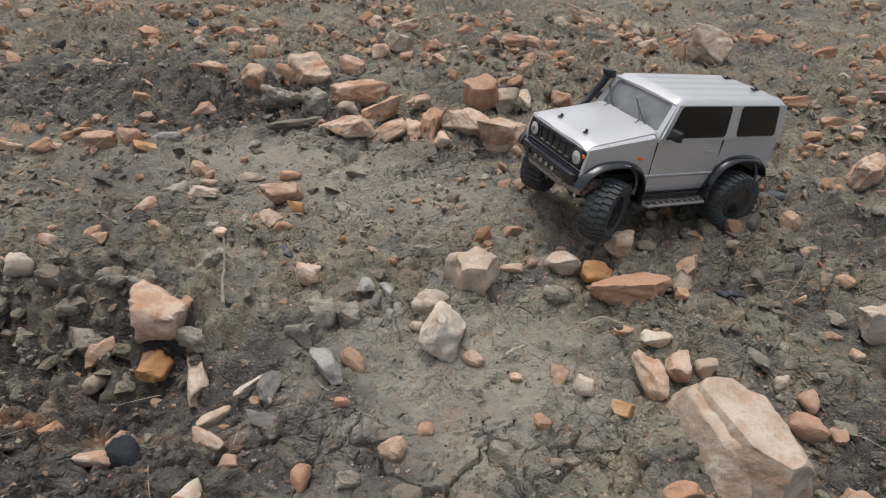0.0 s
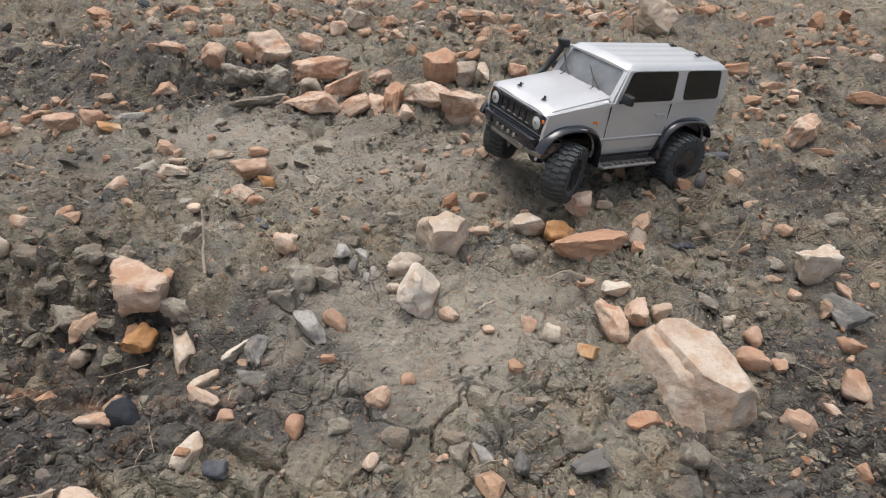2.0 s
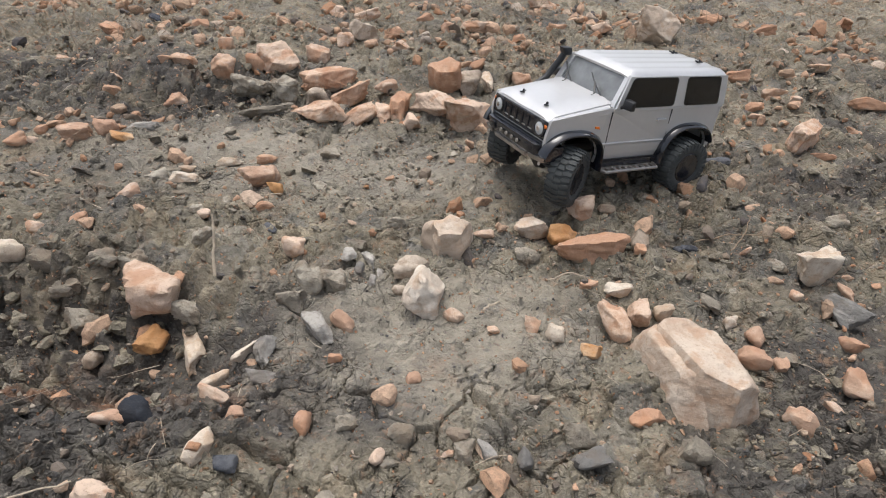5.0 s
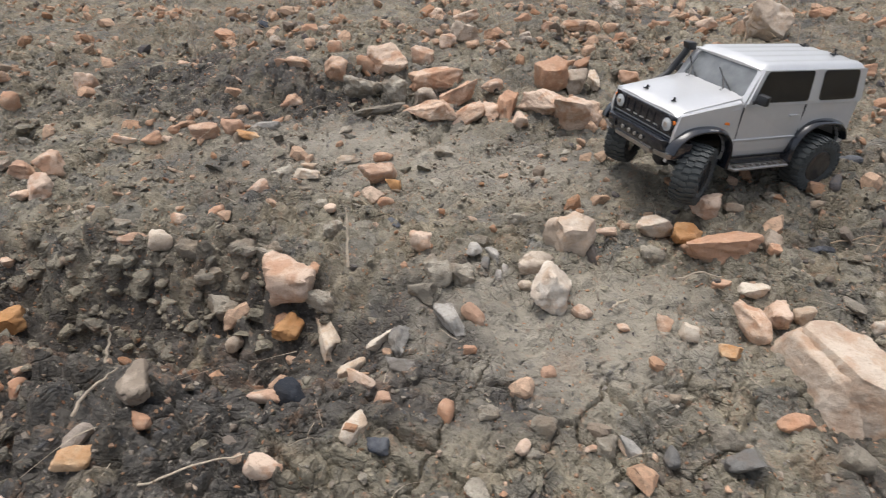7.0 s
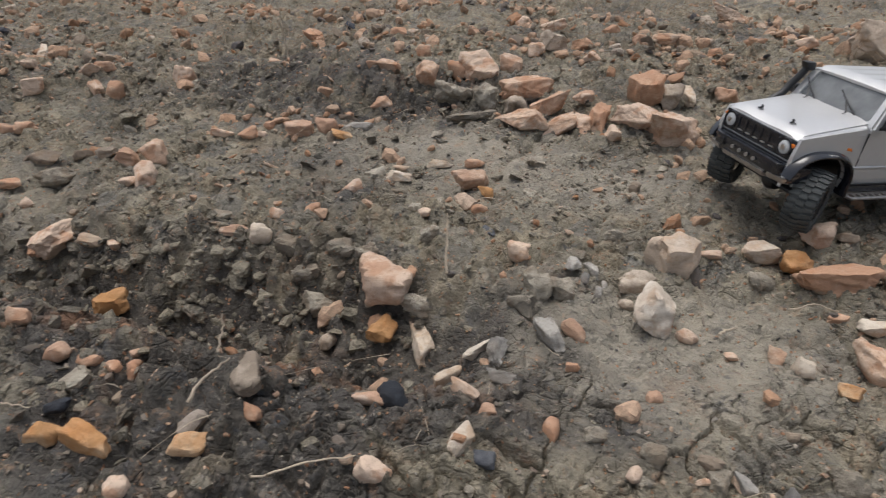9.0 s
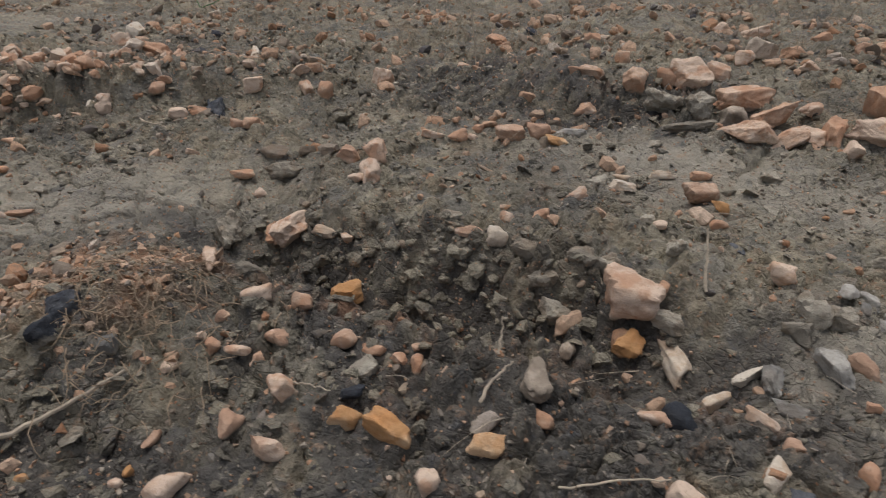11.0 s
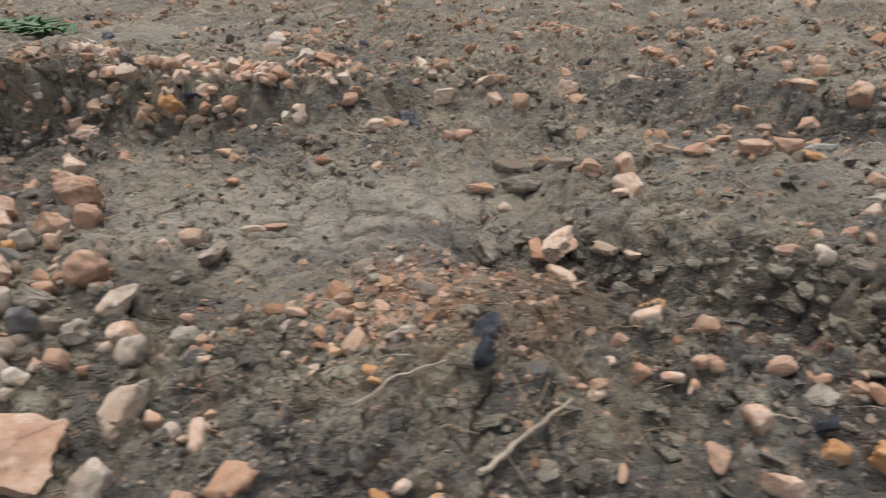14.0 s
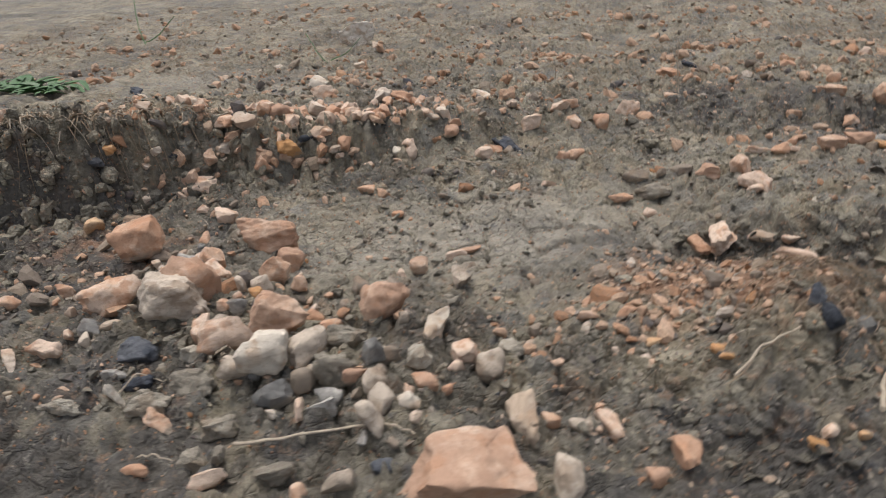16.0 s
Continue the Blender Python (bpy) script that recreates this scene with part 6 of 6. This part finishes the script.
blades("hanging_roots", "dead brown roots hanging over a cut bank", ROOT, 260, (-2.8, -1.6, 0.2, 1.1), 23, (0.02, 0.065), lip, (0.0, 0.3), "roots", 0.0022, True)
blades("hanging_straw", "pale dead straw hanging over the lip of a cut bank", STRAW, 90, (-2.5, -1.8, 0.4, 1.1), 24, (0.02, 0.055), lip, (0.0, 0.3), "straw", 0.0022, True)
blades("mound_roots", "matted dead rootlets on a mud mound", ROOT, 200, (-1.0, -0.65, 0.22, 0.52), 25, (0.02, 0.06), lambda x, y: hump(x, y, -0.84, 0.38, 0.08, 0.09), (0.0, 0.15), "roots", 0.0010, True)


# ---------------------------------------------------------------- twigs, straws and green shoots
def stick(name, points, radius, label, material=STRAW, lift=0.011, up=0.0):
    """A dry stalk lying over the ground along points; up: how far its last end stands clear."""
    bm = bmesh.new()
    rng = random.Random(len(points) + int(1000 * radius) + int(100 * abs(points[0][0])))
    fine = []
    for (x0, y0), (x1, y1) in zip(points, points[1:]):
        for k in range(5):
            fine.append((x0 + (x1 - x0) * k / 5, y0 + (y1 - y0) * k / 5))
    fine.append(points[-1])
    n = len(fine) - 1
    path = []
    for k, (x, y) in enumerate(fine):
        w = 0.0016 if 0 < k < n else 0
        x, y = x + rng.uniform(-w, w), y + rng.uniform(-w, w)
        near = [float(surface(*fine[j])) for j in range(max(0, k - 2), min(n, k + 2) + 1)]
        path.append(Vector((x, y, sum(near) / len(near) + lift + up * (k / n) ** 1.3)) / U)
    rod(bm, path, radius / U, 7, 0.55)
    ob = part(name, bm, material, None, label, soft=True)
    return tagged(ob, category="twig", group="dry stalks")


stick("straw_stalk", [(-0.194, 0.708), (-0.200, 0.735), (-0.207, 0.765)], 0.0022, "pale dry straw stalk leaning up from mud", up=0.05)
stick("twig", [(-0.821, 0.187), (-0.797, 0.245), (-0.762, 0.300)], 0.0032, "pale bare twig lying on a mud mound")
stick("twig", [(-0.969, 0.213), (-0.934, 0.248), (-0.890, 0.273)], 0.0018, "thin bent pale twig on mud")
stick("straw_stalk", [(-1.519, 0.016), (-1.434, 0.046), (-1.363, 0.074), (-1.324, 0.065)], 0.0020, "long bent straw lying across stones", lift=0.012)
stick("straw_stalk", [(-0.394, 0.470), (-0.396, 0.485), (-0.400, 0.500)], 0.0016, "short upright straw at the edge of a ditch", up=0.05)
stick("twig", [(-0.391, 0.405), (-0.384, 0.436), (-0.375, 0.463)], 0.0020, "pale twig leaning on a stone")
stick("straw_stalk", [(-0.295, 0.350), (-0.246, 0.364), (-0.205, 0.384)], 0.0013, "thin curved straw on cracked mud")
stick("straw_stalk", [(0.256, 0.762), (0.292, 0.767), (0.316, 0.769)], 0.0014, "short pale straw on mud")
stick("straw_stalk", [(-1.627, -0.010), (-1.609, -0.004), (-1.582, -0.007)], 0.0012, "short straw among stones")
stick("straw_stalk", [(-1.716, 0.069), (-1.703, 0.101), (-1.675, 0.110)], 0.0013, "bent straw among stones")
stick("straw_stalk", [(0.163, 0.699), (0.173, 0.711), (0.187, 0.720)], 0.0022, "flat chip of pale straw on silt")
stick("straw_stalk", [(-1.452, 0.960), (-1.395, 0.940), (-1.341, 0.932)], 0.0020, "pale straw below a bank")
stick("straw_stalk", [(-0.870, 1.640), (-0.880, 1.650), (-0.890, 1.660)], 0.0022, "upright dry stalk on far ground", up=0.14)
stick("straw_stalk", [(-0.240, 0.956), (-0.200, 0.958), (-0.167, 0.959)], 0.0012, "thin straw on mud")
stick("straw_stalk", [(-0.587, 0.360), (-0.560, 0.362), (-0.542, 0.364)], 0.0012, "thin straw on mud")
stick("twig", [(0.50, 0.88), (0.56, 0.90), (0.63, 0.885)], 0.0012, "thin brown rootlet on mud", ROOT)
stick("twig", [(0.55, 0.86), (0.585, 0.90), (0.60, 0.93)], 0.0011, "thin brown rootlet on mud", ROOT)


def green_plant(x, y, leaves, size, label):
    """A low weed: a rosette of bent pointed leaves."""
    rng = random.Random(int(1000 * abs(x)))
    root = new("green_plant")
    root.location = (x, y, float(land(x, y)))
    for k in range(leaves):
        bm = bmesh.new()
        a, ln, wd = rng.uniform(0, 6.28), size * rng.uniform(0.6, 1.2), size * rng.uniform(0.10, 0.2)
        bx, by = rng.uniform(-1, 1) * size * 1.2, rng.uniform(-1, 1) * size * 0.5
        rows = []
        for i in range(6):
            u = i / 5
            r, h = ln * u, size * (0.75 * u - 0.55 * u * u) + 0.004
            w = wd * math.sin(math.pi * min(1, 0.12 + 0.88 * u)) + 0.0004
            c = Vector((bx + r * math.cos(a), by + r * math.sin(a), h))
            side = Vector((-math.sin(a), math.cos(a), 0.0))
            rows.append([bm.verts.new(c + side * w), bm.verts.new(c - Vector((0, 0, w * 0.4))), bm.verts.new(c - side * w)])
        for r0, r1 in zip(rows, rows[1:]):
            bm.faces.new((r0[0], r0[1], r1[1], r1[0]))
            bm.faces.new((r0[1], r0[2], r1[2], r1[1]))
        part("leaf", bm, LEAF, root, soft=True)
    return tagged(root, label, "plant", group="weeds")


green_plant(-3.10, 1.40, 34, 0.11, "low dark-green weed on bare ground beyond a bank")
green_plant(-2.92, 1.36, 16, 0.08, "low dark-green weed on bare ground beyond a bank")
stick("grass_blade", [(-3.52, 2.62), (-3.60, 2.70), (-3.66, 2.80)], 0.0035, "long green grass blade bending over far ground", LEAF, up=0.22)
stick("grass_blade", [(-3.50, 2.60), (-3.44, 2.68), (-3.36, 2.70)], 0.0030, "long green grass blade bending over far ground", LEAF, up=0.12)
stick("grass_blade", [(-2.20, 1.99), (-2.26, 2.03), (-2.33, 2.10)], 0.0025, "green grass blade on far ground", LEAF, up=0.09)
stick("grass_blade", [(-2.18, 1.98), (-2.12, 2.02), (-2.08, 2.08)], 0.0022, "green grass blade on far ground", LEAF, up=0.07)
